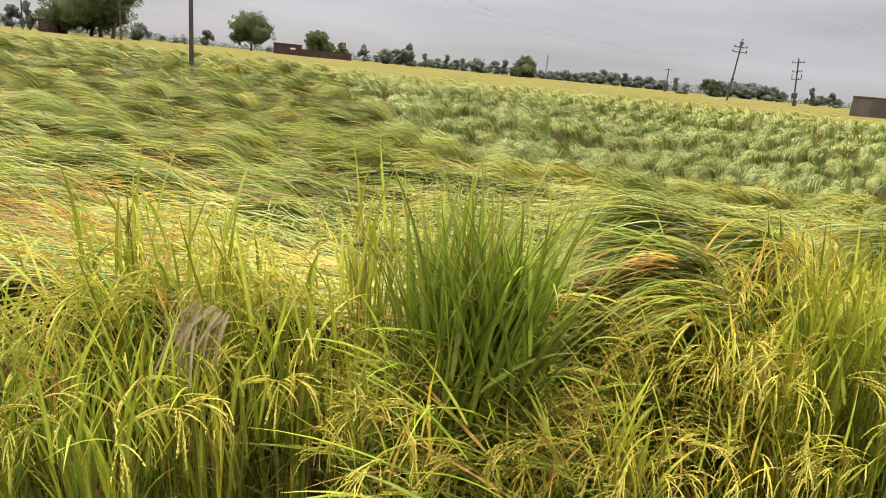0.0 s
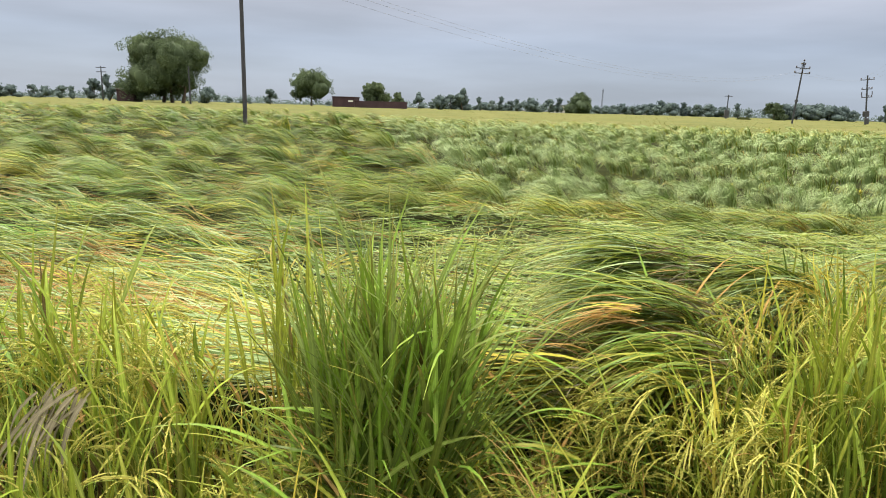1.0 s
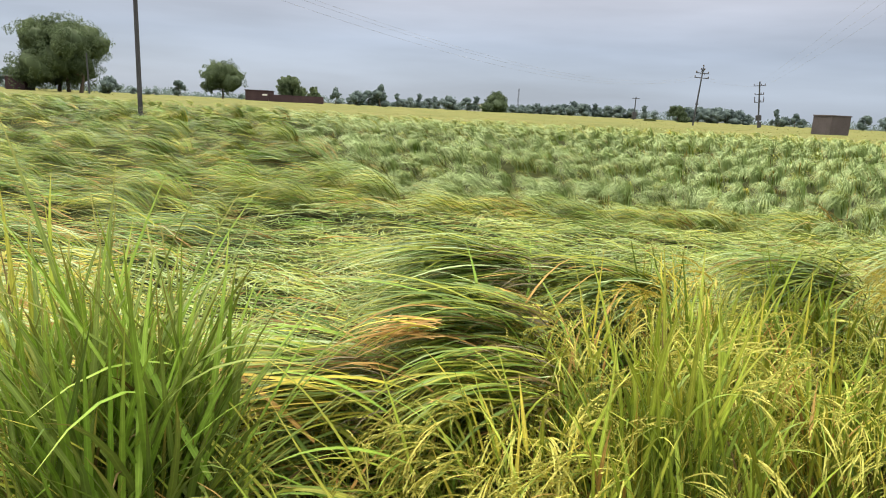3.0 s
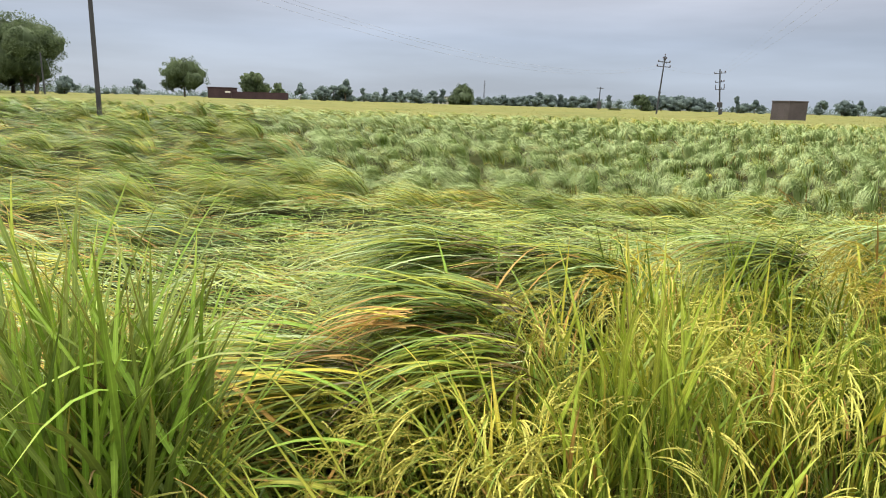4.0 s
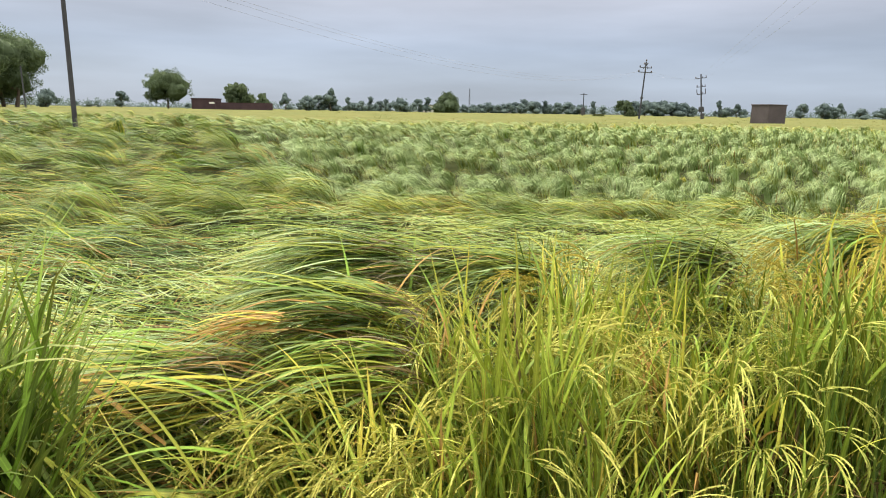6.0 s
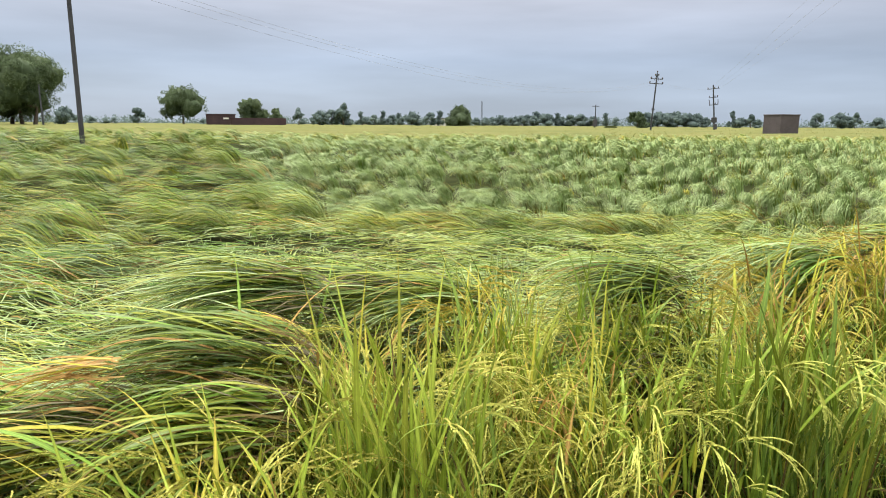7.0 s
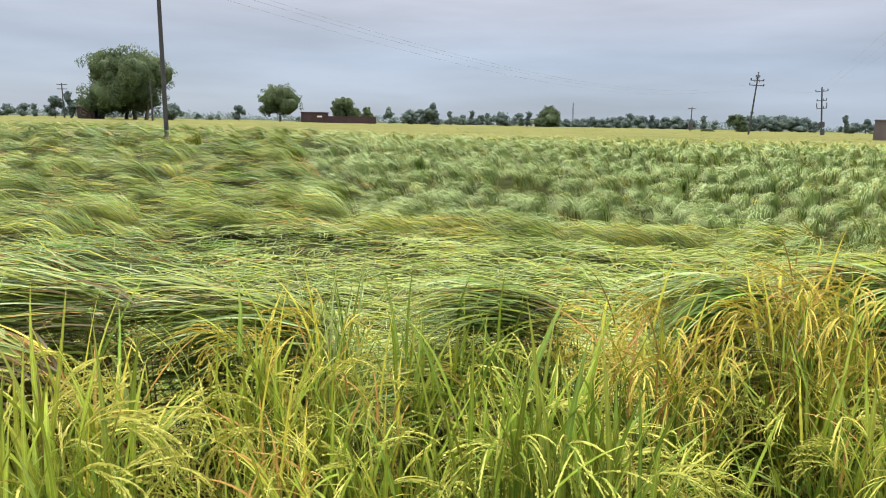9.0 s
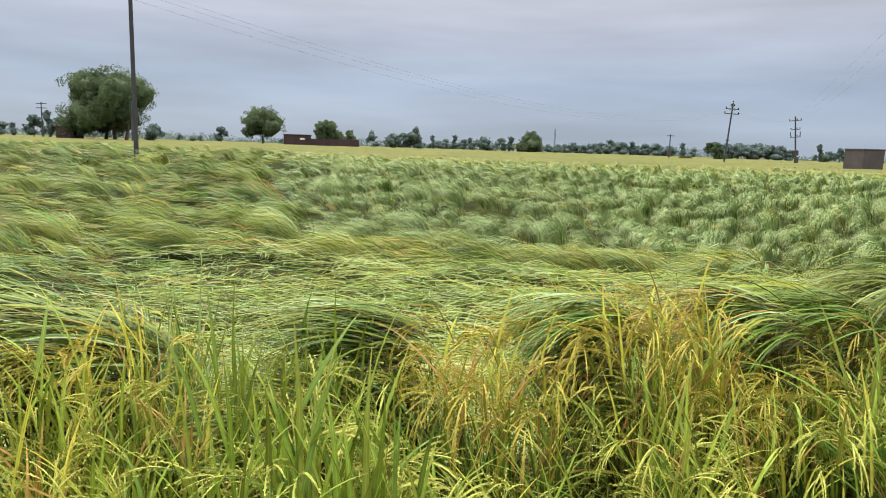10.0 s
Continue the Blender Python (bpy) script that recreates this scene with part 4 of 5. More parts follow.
def build_rim():
    """Dark clumps bent right over behind the standing rice."""
    rng = np.random.default_rng(91)
    P = np.pi
    # root x, y, height, heading, half width, strand length, number, first and last slope
    places = ((0.99, 2.86, 1.13, P + 0.2, 0.15, 0.54, 320, 14, -40), (1.0, 2.5, 1.05, P, 0.11, 0.52, 260, 16, -38), (1.0, 2.3, 0.97, P + 0.2, 0.11, 0.42, 230, 20, -55),
              (1.52, 3.12, 0.99, P + 0.15, 0.12, 0.56, 260, 26, -50), (2.3, 3.36, 1.02, P + 0.14, 0.15, 0.52, 320, 24, -46), (1.2, 3.16, 1.05, P + 0.05, 0.13, 0.56, 280, 14, -36),
              (2.12, 3.1, 0.85, P + 0.1, 0.13, 0.46, 250, 18, -46), (3.02, 3.5, 1.08, P + 0.15, 0.15, 0.46, 300, 16, -60), (3.6, 3.8, 1.06, P + 0.15, 0.14, 0.5, 260, 20, -50), (3.98, 4.0, 1.03, P + 0.05, 0.18, 0.6, 280, 24, -46),
              (4.45, 4.2, 1.08, P + 0.2, 0.18, 0.6, 280, 30, -50), (0.62, 2.34, 0.92, P + 0.2, 0.13, 0.58, 240, 10, -30))
    for x, y, lift, az, half, length, n, steep, last in places:
        root = new("bent_rice_clump")
        heap = Heap()
        swath(heap, rng, (x, y, lift), az, half, n, length, steep, last, 0.0088, (3.4, 0.5, 1.0, 2.4, 0.2, 1.6, 0.3) if x < 1.1 else (2.4, 0.05, 0.8, 4.0, 0.2, 0.8, 0.35), 8, 9, 0.26, 1.15, 1.4, 0.07)
        # under layer in dark colours that paint the shade beneath the arch
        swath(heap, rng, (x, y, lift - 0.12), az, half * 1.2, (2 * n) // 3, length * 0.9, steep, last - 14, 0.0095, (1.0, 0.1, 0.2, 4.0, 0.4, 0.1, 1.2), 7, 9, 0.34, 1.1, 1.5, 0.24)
        tagged(part("foliage", heap.mesh("foliage", LODGED), root), kind="stuff")
        heap = Heap()
        bx, by = x - 0.05 * math.cos(az), y - 0.05 * math.sin(az)
        swath(heap, rng, (bx, by, lift - 0.02), az, half * 0.9, 50, 0.26, 36, -30, 0.0085, (3, 3, 0.6), 5, 6, 0.6, 1.1, 1.8, 0.1)
        tagged(part("dead_leaves", heap.mesh("dead_leaves", [M_WITHER, M_ROT_SHADE, M_STRAW]), root, "grey-brown dead leaves at the bared root"), kind="stuff")
        n = 150
        r, t = half * np.sqrt(rng.uniform(0, 1, n)), rng.uniform(0, 2 * np.pi, n)
        base = np.stack([x + 0.7 * r * np.cos(t), y + 1.2 * r * np.sin(t), np.zeros(n)], -1)
        heap = Heap()
        # brown stalks, coloured darker for the shade of the hollow
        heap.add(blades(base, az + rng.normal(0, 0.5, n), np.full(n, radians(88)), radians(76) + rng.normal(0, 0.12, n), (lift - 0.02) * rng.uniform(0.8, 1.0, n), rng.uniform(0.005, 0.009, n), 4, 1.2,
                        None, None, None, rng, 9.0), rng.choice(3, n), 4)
        tagged(part("culm", heap.mesh("culm", [M_ROT_SHADE, M_DARK, M_ROT_SHADE]), root, "brown and green stalks bared at the root, darkened for shade"), kind="stuff")
        tagged(root, "dark green rice clump bent fully over in an arch", "rice clump", "bent rice clumps behind the edge")

    def dead_tuft(name, c, az, n, length, phi0, phi1, spread, wid, mats, label):
        root = new(name)
        root.location = c
        for _ in range(n):
            a, r = rng.uniform(0, 2 * np.pi), spread * math.sqrt(rng.uniform())
            heap = Heap()
            heap.add(blades(np.array([[r * math.cos(a), r * math.sin(a), rng.uniform(-0.02, 0.02)]]), np.array([az + rng.normal(0, 0.22)]), np.array([radians(phi0) + rng.normal(0, 0.15)]),
                            np.array([radians(phi1) + rng.normal(0, 0.25)]), np.array([length * rng.uniform(0.6, 1.1)]), np.array([wid * rng.uniform(0.6, 1.3)]), 6, 1.1, rng.normal(0, 0.2, 1), None, None, rng), 0, 6)
            part("leaf", heap.mesh("leaf", [mats[rng.integers(len(mats))]]), root)
        tagged(root, label, "dry leaves")

    dead_tuft("dry_leaf_tuft", (0.74, 2.08, 1.1), 3.55, 30, 0.24, 8, -24, 0.03, 0.0065, [M_STRAW, M_STRAW, M_STRAW, M_YELLOW], "bunch of orange dry rice leaves lying on bent plants")
    dead_tuft("withered_tuft", (-0.5, 1.53, 0.97), 4.6, 26, 0.2, -30, -86, 0.06, 0.0095, [M_WITHER], "withered grey-beige tuft of dead leaves hanging down")


# ---- trees ----
def leaf_cloud(centers, radii, per, size, rng):
    n = len(centers) * per
    c = np.repeat(centers, per, 0)
    r = np.repeat(radii, per)
    d = rng.normal(0, 1, (n, 3))
    d /= np.linalg.norm(d, axis=1, keepdims=True)
    c = c + d * (r * rng.uniform(0.3, 1.0, n) ** 0.6)[:, None]
    u = rng.normal(0, 1, (n, 3))
    u /= np.linalg.norm(u, axis=1, keepdims=True)
    w = np.cross(u, rng.normal(0, 1, (n, 3)))
    w /= np.linalg.norm(w, axis=1, keepdims=True)
    sz = size * rng.uniform(0.5, 1.3, n)[:, None]
    v = np.stack([c - u * sz, c - w * sz * 0.5, c + u * sz, c + w * sz * 0.5], 1).reshape(-1, 3)
    return v, np.arange(n * 4).reshape(-1, 4), np.zeros(n * 4)


def crown_core(lump, squat, rng):
    """The dense inner foliage of each bough, knobbly all over."""
    rows, cols = 6, 10
    th, ph = np.meshgrid(np.linspace(0.1, np.pi - 0.1, rows), np.arange(cols) / cols * 2 * np.pi, indexing="ij")
    one = np.array([(i * cols + j, i * cols + (j + 1) % cols, (i + 1) * cols + (j + 1) % cols, (i + 1) * cols + j) for i in range(rows - 1) for j in range(cols)])
    vs, qs = [], []
    for k, (x, y, z, rad) in enumerate(lump):
        r = rad * rng.uniform(0.45, 0.85, th.shape)
        vs.append(np.stack([x + r * np.sin(th) * np.cos(ph), y + r * np.sin(th) * np.sin(ph), z + r * np.cos(th) * squat], -1).reshape(-1, 3))
        qs.append(one + k * rows * cols)
    return np.concatenate(vs), np.concatenate(qs)


def tree(seed, height, width, bare, clumps, per, size, mat, label, squat=0.75, trunks=1, lumps=7):
    """A tapered trunk with limbs, and a crown of leaf clumps with an uneven outline and gaps."""
    rng = np.random.default_rng(seed)
    root = new("tree")
    bm = bmesh.new()
    tops = []
    for k in range(trunks):
        fx = (k - (trunks - 1) / 2) * width * 0.11
        h = height * (bare + 0.25)
        bend = rng.normal(0, 0.05 * height, 2)
        add_rod(bm, (fx, 0, 0), (fx + bend[0] * 0.5, bend[1] * 0.5, h * 0.5), height * 0.03, height * 0.022)
        add_rod(bm, (fx + bend[0] * 0.5, bend[1] * 0.5, h * 0.5), (fx + bend[0], bend[1], h), height * 0.022, height * 0.013)
        tops.append(Vector((fx + bend[0], bend[1], h)))
    lump = []
    for k in range(lumps):
        a = rng.uniform(0, 2 * np.pi)
        rr = width * 0.5 * rng.uniform(0.15, 0.66)
        z = height * (bare + (1 - bare) * rng.uniform(0.25, 0.78))
        rad = width * rng.uniform(0.16, 0.28)
        z = min(z, height - rad * squat)
        lump.append((rr * np.cos(a), rr * np.sin(a), z, rad))
        t = tops[k % trunks]
        add_rod(bm, t * 0.98, (lump[-1][0], lump[-1][1], lump[-1][2]), height * 0.011, height * 0.004, 6)
    lump.append((0, 0, height - width * 0.24 * squat, width * 0.24))
    part("trunk", bm_mesh("trunk", bm, M_BARK), root)
    cs, rs = [], []
    for k in range(clumps):
        x, y, z, rad = lump[k % len(lump)]
        d = rng.normal(0, 1, 3)
        d /= np.linalg.norm(d)
        q = rad * rng.uniform(0.55, 0.98)
        cs.append((x + d[0] * q, y + d[1] * q, z + d[2] * q * squat)), rs.append(rad * rng.uniform(0.16, 0.32))
    v, q, a = leaf_cloud(np.array(cs), np.array(rs), per, size, rng)
    cv, cq = crown_core(lump, squat, rng)
    part("crown", raw_mesh("crown", np.concatenate([v, cv]), np.concatenate([q, cq + len(v)]), [mat], None, np.concatenate([a, np.zeros(len(cv))])), root)
    return tagged(root, label, "tree")


def at(ob, x, y, s=1.0, sx=None, turn=0.0):
    ob.matrix_basis = Matrix.Translation((x, y, 0)) @ Matrix.Rotation(turn, 4, "Z") @ Matrix.Diagonal((sx or s, sx or s, s, 1))
    return ob


def build_trees():
    at(tree(1, 15.6, 20.5, 0.03, 700, 84, 0.2, M_TREE, "large spreading dark-green tree on the field border", 0.8, 3, 28), -82.6, 130)
    at(tree(2, 12.3, 16.5, 0.12, 260, 70, 0.22, M_TREE, "rounded dark-green tree with gaps in its crown", 0.8, 1, 10), -79.2, 200)
    at(tree(3, 8.6, 14.5, 0.06, 200, 34, 0.28, M_TREE, "broad dark tree on the horizon", 0.75, 1, 9), 5.7, 250)
    at(tree(4, 9.2, 10.0, 0.04, 260, 40, 0.25, M_TREE, "two-topped green tree behind the brick wall", 0.95, 2, 10), -59.0, 203)
    at(tree(5, 5.8, 5.8, 0.05, 110, 32, 0.3, M_TREE, "round dark bushy tree beside the brick wall", 0.9, 1, 6), -49.5, 194)
    at(tree(6, 5.2, 7.2, 0.05, 120, 32, 0.3, M_TREE, "round dark-green tree before the far tree line", 0.8, 1, 7), 51.8, 180)
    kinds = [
        tree(11, 8.0, 7.0, 0.02, 80, 9, 0.42, M_TREE_HAZED, "hazy green tree on the horizon", 0.9, 1, 6),
        tree(12, 8.0, 9.5, 0.02, 90, 9, 0.44, M_TREE_HAZED, "broad hazy green tree on the horizon", 0.75, 1, 8),
        tree(13, 8.0, 4.2, 0.06, 60, 14, 0.36, M_TREE_HAZED, "slender hazy tree on the horizon", 1.4, 1, 5),
        tree(14, 8.0, 6.0, 0.2, 50, 14, 0.34, M_TREE_HAZED, "thin open-crowned tree on the horizon", 1.0, 1, 5),
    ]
    used = set()
    # kind, x, y, height
    rows = [(0, -117.5, 150, 6.6), (2, -113.5, 150, 7.6), (0, -110, 151, 6.4), (1, -106.5, 149, 5.6), (0, -100.5, 142, 6.0), (2, -165, 200, 5.4), (0, -170, 201, 5.6), (1, -88.4, 154, 5.2), (1, -186, 212, 5.4), (0, -193, 214, 6.0), (1, -201, 213, 5.6), (1, -210, 215, 6.4), (0, -218, 213, 5.4), (1, -227, 214, 6.0), (0, -99, 212, 6.4),
            (3, -49.5, 222, 6.8), (1, -42, 221, 6.0), (0, -38, 222, 6.4), (3, -33.8, 220, 8.4), (1, -35, 224, 5.5), (2, -34, 262, 6.4), (0, -30, 275, 5.4),
            (2, -27, 280, 7.2), (0, -23, 282, 5.6), (2, -20, 276, 6.2), (1, -13, 252, 6.4), (0, -5.5, 243, 6.0), (2, -2.5, 246, 6.6)]
    for k, (x, h) in enumerate(zip(np.linspace(19, 76, 30), (5.2, 4.4, 5.6, 4.8, 6.4, 5.0, 5.2, 4.6, 5.8, 6.2, 5.4, 7.0, 6.1, 8.4, 7.8, 7.2, 7.4, 6.6, 7.6, 5.6, 6.0, 7.0, 6.4, 5.8, 7.2, 6.2, 5.4, 6.0, 5.0, 4.8))):
        rows.append(((1, 0, 1, 2, 1)[k % 5], float(x), 330 + 6 * (k % 3), h))
    rows += [(2, 71.4, 300, 7.2), (0, 76, 300, 5.0)]
    for k, x in enumerate(np.linspace(-64, 20, 26)):
        rows.append(((1, 0, 1, 1)[k % 4], float(x), 292 + 7 * (k % 3), (3.4, 4.4, 3.0, 4.8, 3.8)[k % 5]))
    for k, (x, h) in enumerate(zip(np.linspace(73, 101, 16), (7.0, 6.2, 6.6, 6.9, 6.4, 7.2, 6.2, 6.8, 5.8, 7.4, 6.6, 6.0, 6.4, 5.4, 5.0, 4.6))):
        rows.append(((1, 0)[k % 2], float(x), 255 + 5 * (k % 2), h))
    rows += [(2, 99.3, 232, 6.9), (1, 104, 236, 4.6), (3, 107, 234, 5.8), (1, 112, 240, 4.2), (0, 127.5, 230, 6.4), (1, 141, 240, 6.8), (0, 147, 244, 5.6), (3, 158, 258, 7.2), (1, 168, 260, 5.4), (1, 178, 262, 5.8), (0, 190, 262, 5.0),
             (0, -118, 235, 3.2), (1, -124, 240, 3.0), (1, -92, 250, 3.0), (0, -140, 260, 3.6)]
    for i, (k, x, y, h) in enumerate(rows):
        s = h / 8.0
        if k not in used:
            used.add(k)
            at(kinds[k], x, y, s, s, i * 1.3)
        else:
            m = Matrix.Translation((x, y, 0)) @ Matrix.Rotation(i * 1.3, 4, "Z") @ Matrix.Diagonal((s * (1.1 + 0.06 * (i % 7)), s, s, 1))
            copy_thing(bpy.data.objects[kinds[k].name], m @ Matrix.Diagonal((1 / kinds[k].scale[0], 1 / kinds[k].scale[1], 1 / kinds[k].scale[2], 1)))
    # a low distant band of scrub that closes the horizon, haze in its colour
    rng = np.random.default_rng(61)
    n = 3000
    x = rng.uniform(-420, 420, n)
    cs = np.stack([x, 360 + rng.uniform(0, 40, n), rng.uniform(0.3, 3.6, n) * (0.5 + value_noise(x, x * 0, 18, 4))], -1)
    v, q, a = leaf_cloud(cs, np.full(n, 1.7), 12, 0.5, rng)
    tagged(new("distant_scrub", raw_mesh("distant_scrub", v, q, [M_TREE_HAZED], None, a)), "low hazy line of far scrub and trees", "scrub", kind="stuff")


# ---- poles, wires and buildings ----
def build_near_pole():
    root = new("utility_pole")
    root.matrix_basis = pose(-11.56, 23.95, 0, 0, 0.0, 0)
    bm = bmesh.new()
    add_rod(bm, (0, 0, -0.3), (0, 0, 8.2), 0.088, 0.062, 14)
    part("shaft", bm_mesh("shaft", bm, M_CONCRETE), root)
    tagged(root, "dark weathered round concrete utility pole standing in the rice", "utility pole")


def insulator(root, x, z, y=0.0):
    bm = bmesh.new()
    add_rod(bm, (x, y, z), (x, y, z + 0.12), 0.02, 0.02, 6)
    for k, r in enumerate((0.1, 0.13, 0.1)):
        add_rod(bm, (x, y, z + 0.1 + 0.07 * k), (x, y, z + 0.16 + 0.07 * k), r, r * 0.55, 8)
    part("insulator", bm_mesh("insulator", bm, M_CERAMIC), root)


def build_line_poles():
    lean = new("power_pole")
    lean.matrix_basis = pose(28.3, 90.0, 0, 0, 3.2, 0)
    bm = bmesh.new()
    add_rod(bm, (0, 0, -0.4), (0, 0, 8.4), 0.12, 0.08, 10)
    part("shaft", bm_mesh("shaft", bm, M_POLE), lean)
    bm = bmesh.new()
    add_box(bm, -0.9, -0.05, 7.0, 0.9, 0.05, 7.1, 0.01)
    part("crossarm", bm_mesh("crossarm", bm, M_STEEL), lean)
    bm = bmesh.new()
    add_box(bm, -0.8, -0.05, 7.6, 0.8, 0.05, 7.7, 0.01)
    part("crossarm", bm_mesh("crossarm", bm, M_STEEL), lean)
    bm = bmesh.new()
    add_rod(bm, (-0.3, 0, 7.45), (0, 0, 8.3), 0.03, 0.03, 6)
    add_rod(bm, (0.3, 0, 7.45), (0, 0, 8.3), 0.03, 0.03, 6)
    part("top_bracket", bm_mesh("top_bracket", bm, M_STEEL), lean)
    for x, z in ((-0.85, 7.0), (0.0, 7.05), (0.85, 7.0), (-0.75, 7.6), (0.75, 7.6), (-0.2, 8.0), (0.2, 8.0), (0.0, 8.4)):
        insulator(lean, x, z)
    bm = bmesh.new()
    add_rod(bm, (0, 0, 3.6), (0, 0, 3.8), 0.2, 0.2, 10)
    part("band", bm_mesh("band", bm, M_STEEL), lean)
    tagged(lean, "leaning concrete power pole with steel crossarms and insulators", "power pole")

    p2 = new("power_pole")
    p2.matrix_basis = pose(45.75, 112.0, 0, 0, -6.2, 0)
    bm = bmesh.new()
    add_rod(bm, (0, 0, -0.4), (0, 0, 8.3), 0.14, 0.1, 10)
    part("shaft", bm_mesh("shaft", bm, M_POLE), p2)
    for z, w in ((7.6, 0.95), (6.2, 0.75), (5.0, 0.75)):
        bm = bmesh.new()
        add_box(bm, -w, -0.06, z, w, 0.06, z + 0.11, 0.01)
        part("crossarm", bm_mesh("crossarm", bm, M_STEEL), p2)
        for x in (-w + 0.08, 0.25, w - 0.08):
            insulator(p2, x, z + 0.05)
    for x in (-0.72, 0.72):
        bm = bmesh.new()
        add_rod(bm, (x, 0, 5.3), (x, 0, 5.9), 0.06, 0.06, 8)
        part("fuse_holder", bm_mesh("fuse_holder", bm, M_CERAMIC), p2)
    bm = bmesh.new()
    add_box(bm, -0.3, -0.3, 2.1, 0.3, 0.3, 3.0, 0.05)
    tank = part("transformer", bm_mesh("transformer", bm, M_STEEL), p2, "dark grey steel transformer tank")
    for x in (-0.34, 0.34):
        for k in range(5):
            bm = bmesh.new()
            add_box(bm, x - 0.035, -0.25 + 0.12 * k, 2.2, x + 0.035, -0.21 + 0.12 * k, 2.9)
            part("cooling_fin", bm_mesh("cooling_fin", bm, M_STEEL), tank)
    bm = bmesh.new()
    add_box(bm, -0.28, -0.5, 1.0, 0.28, -0.15, 1.9, 0.03)
    part("switch_box", bm_mesh("switch_box", bm, M_STEEL), p2)
    tagged(p2, "concrete power pole with crossarms and a pole-mounted transformer", "power pole")

    p3 = new("power_pole")
    p3.matrix_basis = pose(38.3, 170.0, 0)
    bm = bmesh.new()
    add_rod(bm, (0, 0, -0.4), (0, 0, 6.6), 0.16, 0.11, 8)
    part("shaft", bm_mesh("shaft", bm, M_POLE), p3)
    bm = bmesh.new()
    add_box(bm, -0.9, -0.06, 6.2, 0.9, 0.06, 6.34, 0.01)
    part("crossarm", bm_mesh("crossarm", bm, M_STEEL), p3)
    bm = bmesh.new()
    add_box(bm, -0.5, -0.4, 1.2, 0.5, 0.4, 3.0, 0.05)
    part("transformer", bm_mesh("transformer", bm, M_STEEL), p3)
    tagged(p3, "far power pole with a crossarm and transformer", "power pole")

    p4 = new("power_pole")
    p4.matrix_basis = pose(-107.0, 140.0, 0)
    bm = bmesh.new()
    add_rod(bm, (0, 0, -0.4), (0, 0, 8.8), 0.17, 0.11, 8)
    part("shaft", bm_mesh("shaft", bm, M_POLE), p4)
    for z in (8.4, 7.4):
        bm = bmesh.new()
        add_box(bm, -1.3, -0.07, z, 1.3, 0.07, z + 0.16, 0.01)
        part("crossarm", bm_mesh("crossarm", bm, M_STEEL), p4)
    tagged(p4, "far power pole with two crossarms beside trees", "power pole")

    slim = new("slim_pole")
    slim.matrix_basis = pose(-71.1, 118.0, 0, 0, -1.0, 0)
    bm = bmesh.new()
    add_rod(bm, (0, 0, -0.3), (0, 0, 8.0), 0.17, 0.12, 8)
    part("shaft", bm_mesh("shaft", bm, M_POLE), slim)
    tagged(slim, "slim grey concrete pole before the large tree", "pole")

    mast = new("lattice_mast")
    mast.matrix_basis = pose(20.3, 400.0, 0)
    for x, y in ((-0.5, -0.3), (0.5, -0.3), (0, 0.5)):
        bm = bmesh.new()
        add_rod(bm, (x, y, 0), (x * 0.5, y * 0.5, 15.0), 0.09, 0.07, 6)
        part("leg", bm_mesh("leg", bm, M_STEEL), mast)
    bm = bmesh.new()
    for k in range(14):
        f, g = 1 - 0.5 * k / 15, 1 - 0.5 * (k + 1) / 15
        add_rod(bm, (-0.5 * f, -0.3 * f, k + 0.5), (0.5 * g, -0.3 * g, k + 1.5), 0.04, 0.04, 4)
        add_rod(bm, (0.5 * f, -0.3 * f, k + 0.5), (0, 0.5 * g, k + 1.5), 0.04, 0.04, 4)
    part("bracing", bm_mesh("bracing", bm, M_STEEL), mast)
    tagged(mast, "thin grey steel mast far beyond the trees", "mast")


def wire(a, b, sag, label="thin grey overhead power line wire"):
    cu = bpy.data.curves.new("overhead_wire", "CURVE")
    cu.dimensions, cu.bevel_depth, cu.bevel_resolution = "3D", 0.0045, 1
    sp = cu.splines.new("POLY")
    n = 48
    sp.points.add(n)
    for k in range(n + 1):
        u = k / n
        p = Vector(a).lerp(Vector(b), u)
        sp.points[k].co = (p.x, p.y, p.z - sag * 4 * u * (1 - u), 1)
    cu.materials.append(M_WIRE)
    tagged(new("overhead_wire", cu), label, "wire", "overhead wires")


def build_wires():
    for off, z, end in ((-0.8, 7.2, 6.45), (0.0, 7.45, 6.95), (0.8, 7.2, 6.75)):
        wire((28.7 + off, 90, z), (-11.56, 23.95, end), 2.45)
        wire((45.0 + off, 112, 7.6), (6 + off * 1.3, -12, 9.9), 0.5)
    for off in (-0.8, 0.8):
        wire((28.7 + off, 90, 7.1), (45.0 + off, 112, 7.5), 0.4)


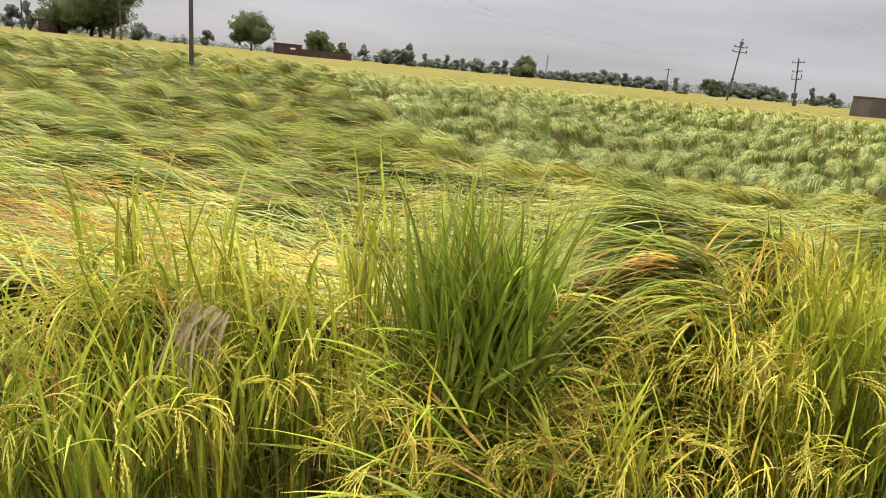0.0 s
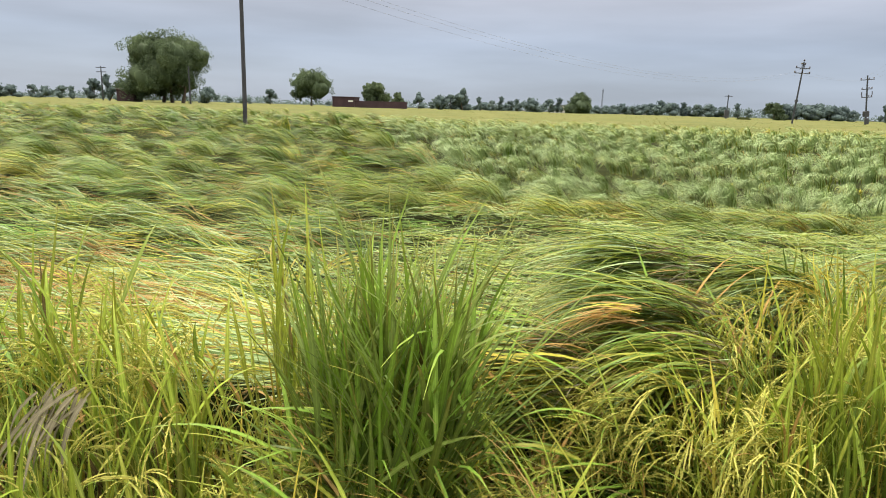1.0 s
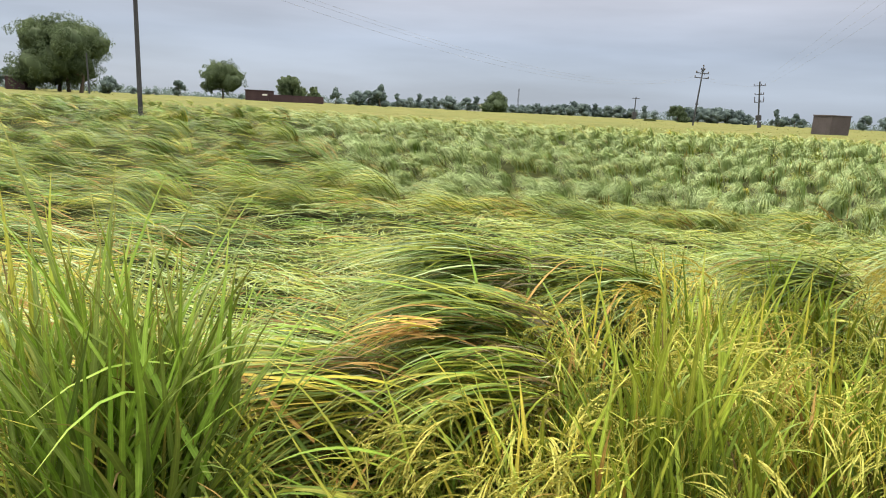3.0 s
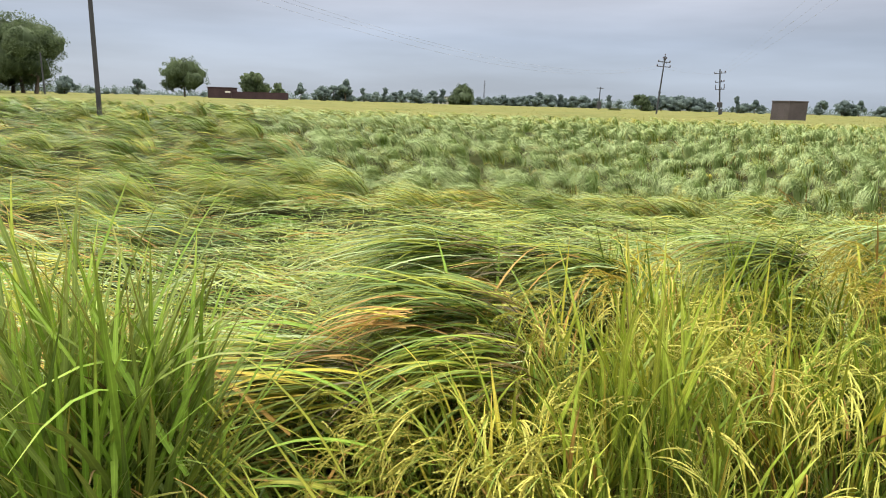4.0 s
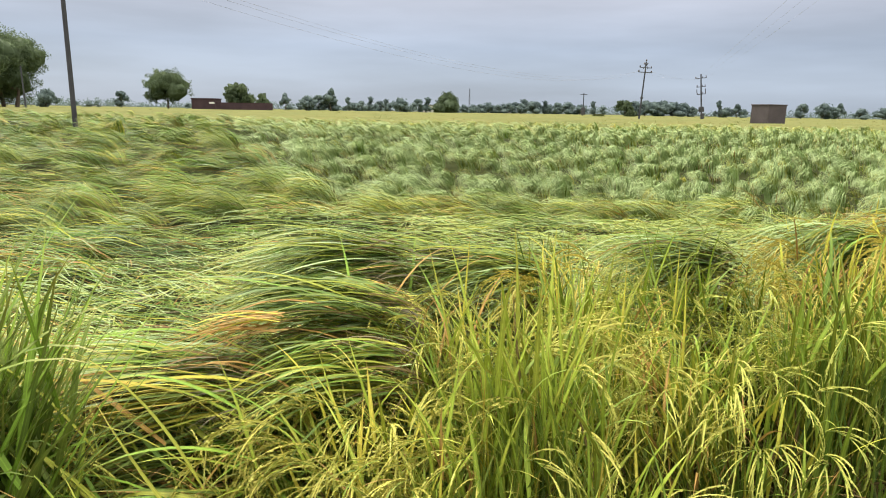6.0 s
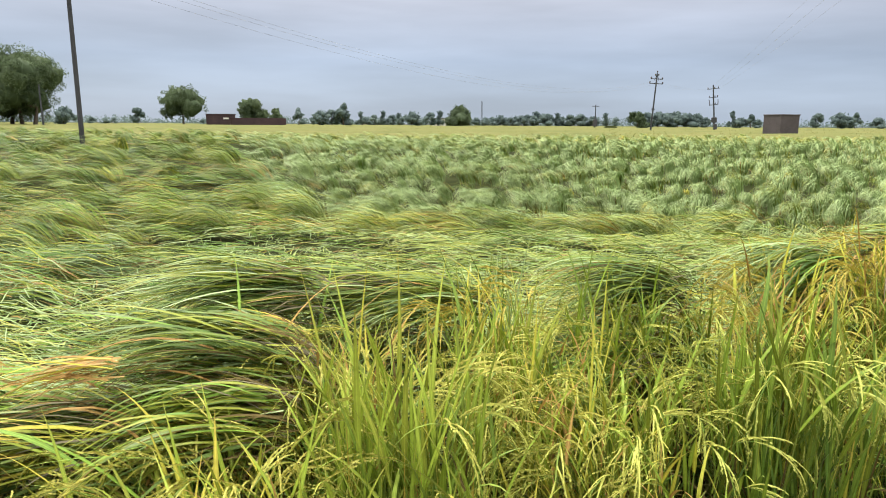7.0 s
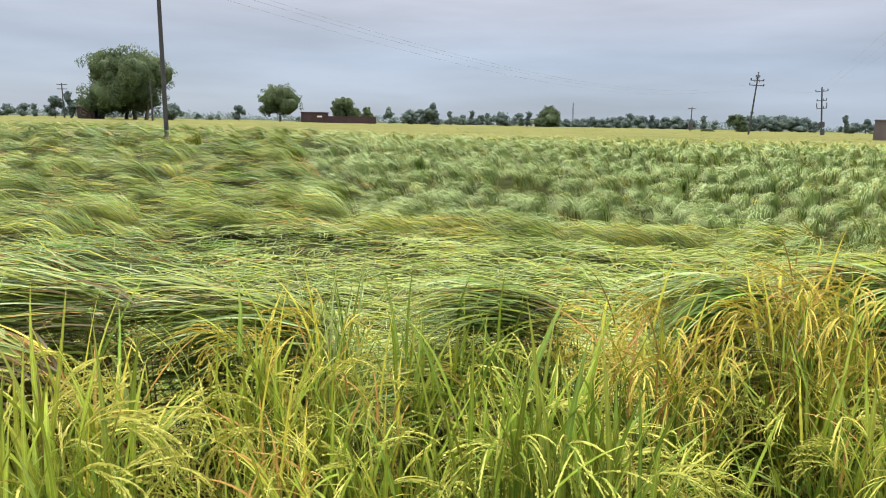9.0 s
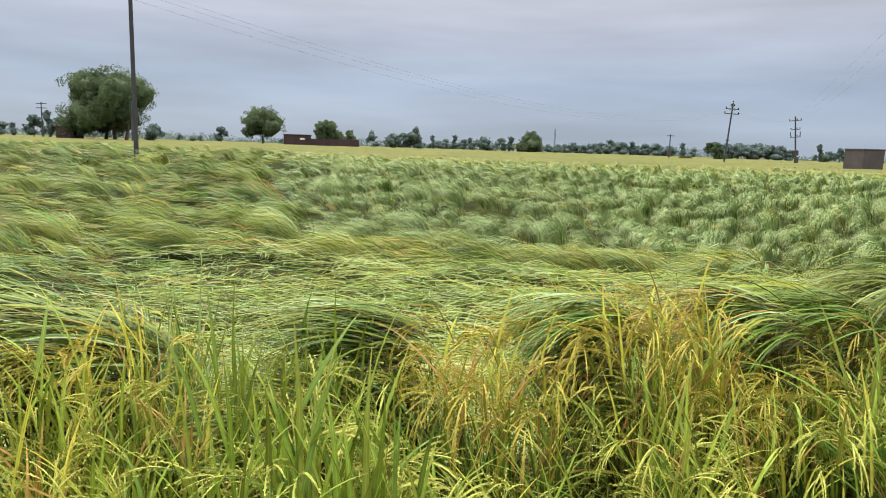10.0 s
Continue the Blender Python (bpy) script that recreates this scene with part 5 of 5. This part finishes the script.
def build_buildings():
    shed = new("pump_house")
    shed.matrix_basis = pose(30.55, 59.5, 0, 0, 0, 18)
    a, h, t = 0.99, 2.5, 0.23
    for nm, x0, y0, x1, y1 in (("wall", -a, -a, a, -a + t), ("wall", -a, a - t, a, a), ("wall", -a, -a + t, -a + t, a - t), ("wall", a - t, -a + t, a, a - t)):
        bm = bmesh.new()
        add_box(bm, x0, y0, 0, x1, y1, h)
        part(nm, bm_mesh(nm, bm, M_BRICK), shed)
    bm = bmesh.new()
    add_box(bm, -a - 0.05, -a - 0.05, h, a + 0.05, a + 0.05, h + 0.1, 0.015)
    part("roof", bm_mesh("roof", bm, M_BRICK), shed)
    tagged(shed, "small square grey-brown brick pump house standing in the field", "pump house")

    yard = new("brick_house")
    yard.matrix_basis = pose(-57.2, 190, 0, 0, 0, 0)
    bm = bmesh.new()
    add_box(bm, -11.4, 0, 0, -4.6, 5, 3.8)
    part("wall", bm_mesh("wall", bm, M_REDBRICK), yard)
    bm = bmesh.new()
    add_box(bm, -11.6, -0.2, 3.8, -4.4, 5.2, 4.0, 0.03)
    part("roof", bm_mesh("roof", bm, M_REDBRICK), yard)
    bm = bmesh.new()
    add_box(bm, -4.6, 0.4, 0, 11.4, 0.75, 2.9)
    part("yard_wall", bm_mesh("yard_wall", bm, M_REDBRICK), yard)
    bm = bmesh.new()
    add_box(bm, -6.4, -0.05, 2.5, -4.9, 0.06, 2.95)
    part("name_board", bm_mesh("name_board", bm, M_WHITE), yard, "plain white board on the brick wall")
    tagged(yard, "low red-brown brick house with a long yard wall", "house")

    hut = new("dark_hut")
    hut.matrix_basis = pose(-91.0, 126.0, 0)
    bm = bmesh.new()
    add_box(bm, -2.0, 0, 0, 2.0, 3, 3.4)
    part("wall", bm_mesh("wall", bm, M_REDBRICK), hut)
    bm = bmesh.new()
    add_box(bm, -2.2, -0.2, 3.4, 2.2, 3.2, 3.6, 0.03)
    part("roof", bm_mesh("roof", bm, M_ROOF), hut)
    tagged(hut, "dark low brick hut under the large tree", "hut")

    white = new("white_house")
    white.matrix_basis = pose(-3.6, 262, 0)
    bm = bmesh.new()
    add_box(bm, -2.2, 0, 0, 3.4, 4, 3.6)
    part("wall", bm_mesh("wall", bm, M_WHITE), white)
    bm = bmesh.new()
    add_box(bm, -2.5, -0.3, 3.6, 3.7, 4.3, 3.85, 0.03)
    part("roof", bm_mesh("roof", bm, M_ROOF), white)
    tagged(white, "small whitewashed house among far trees", "house")

    rng = np.random.default_rng(5)
    bm = bmesh.new()
    bmesh.ops.create_icosphere(bm, subdivisions=3, radius=1.0)
    for v in bm.verts:
        v.co = Vector((v.co.x * 2.2, v.co.y * 1.2, max(0, v.co.z) * 1.4 + 0.2 * rng.uniform()))
    ob = new("straw_stack", bm_mesh("straw_stack", bm, M_SHADED_STRAW))
    ob.matrix_basis = pose(41.8, 168, 0.0)
    tagged(ob, "low dark heap of old straw at the field end", "straw heap")


build_ground()
build_bund()
build_mat()
build_lodged()
build_clumps()
build_ripe()
build_trees()
build_near_pole()
build_line_poles()
build_wires()
build_buildings()
build_rim()
build_edge()
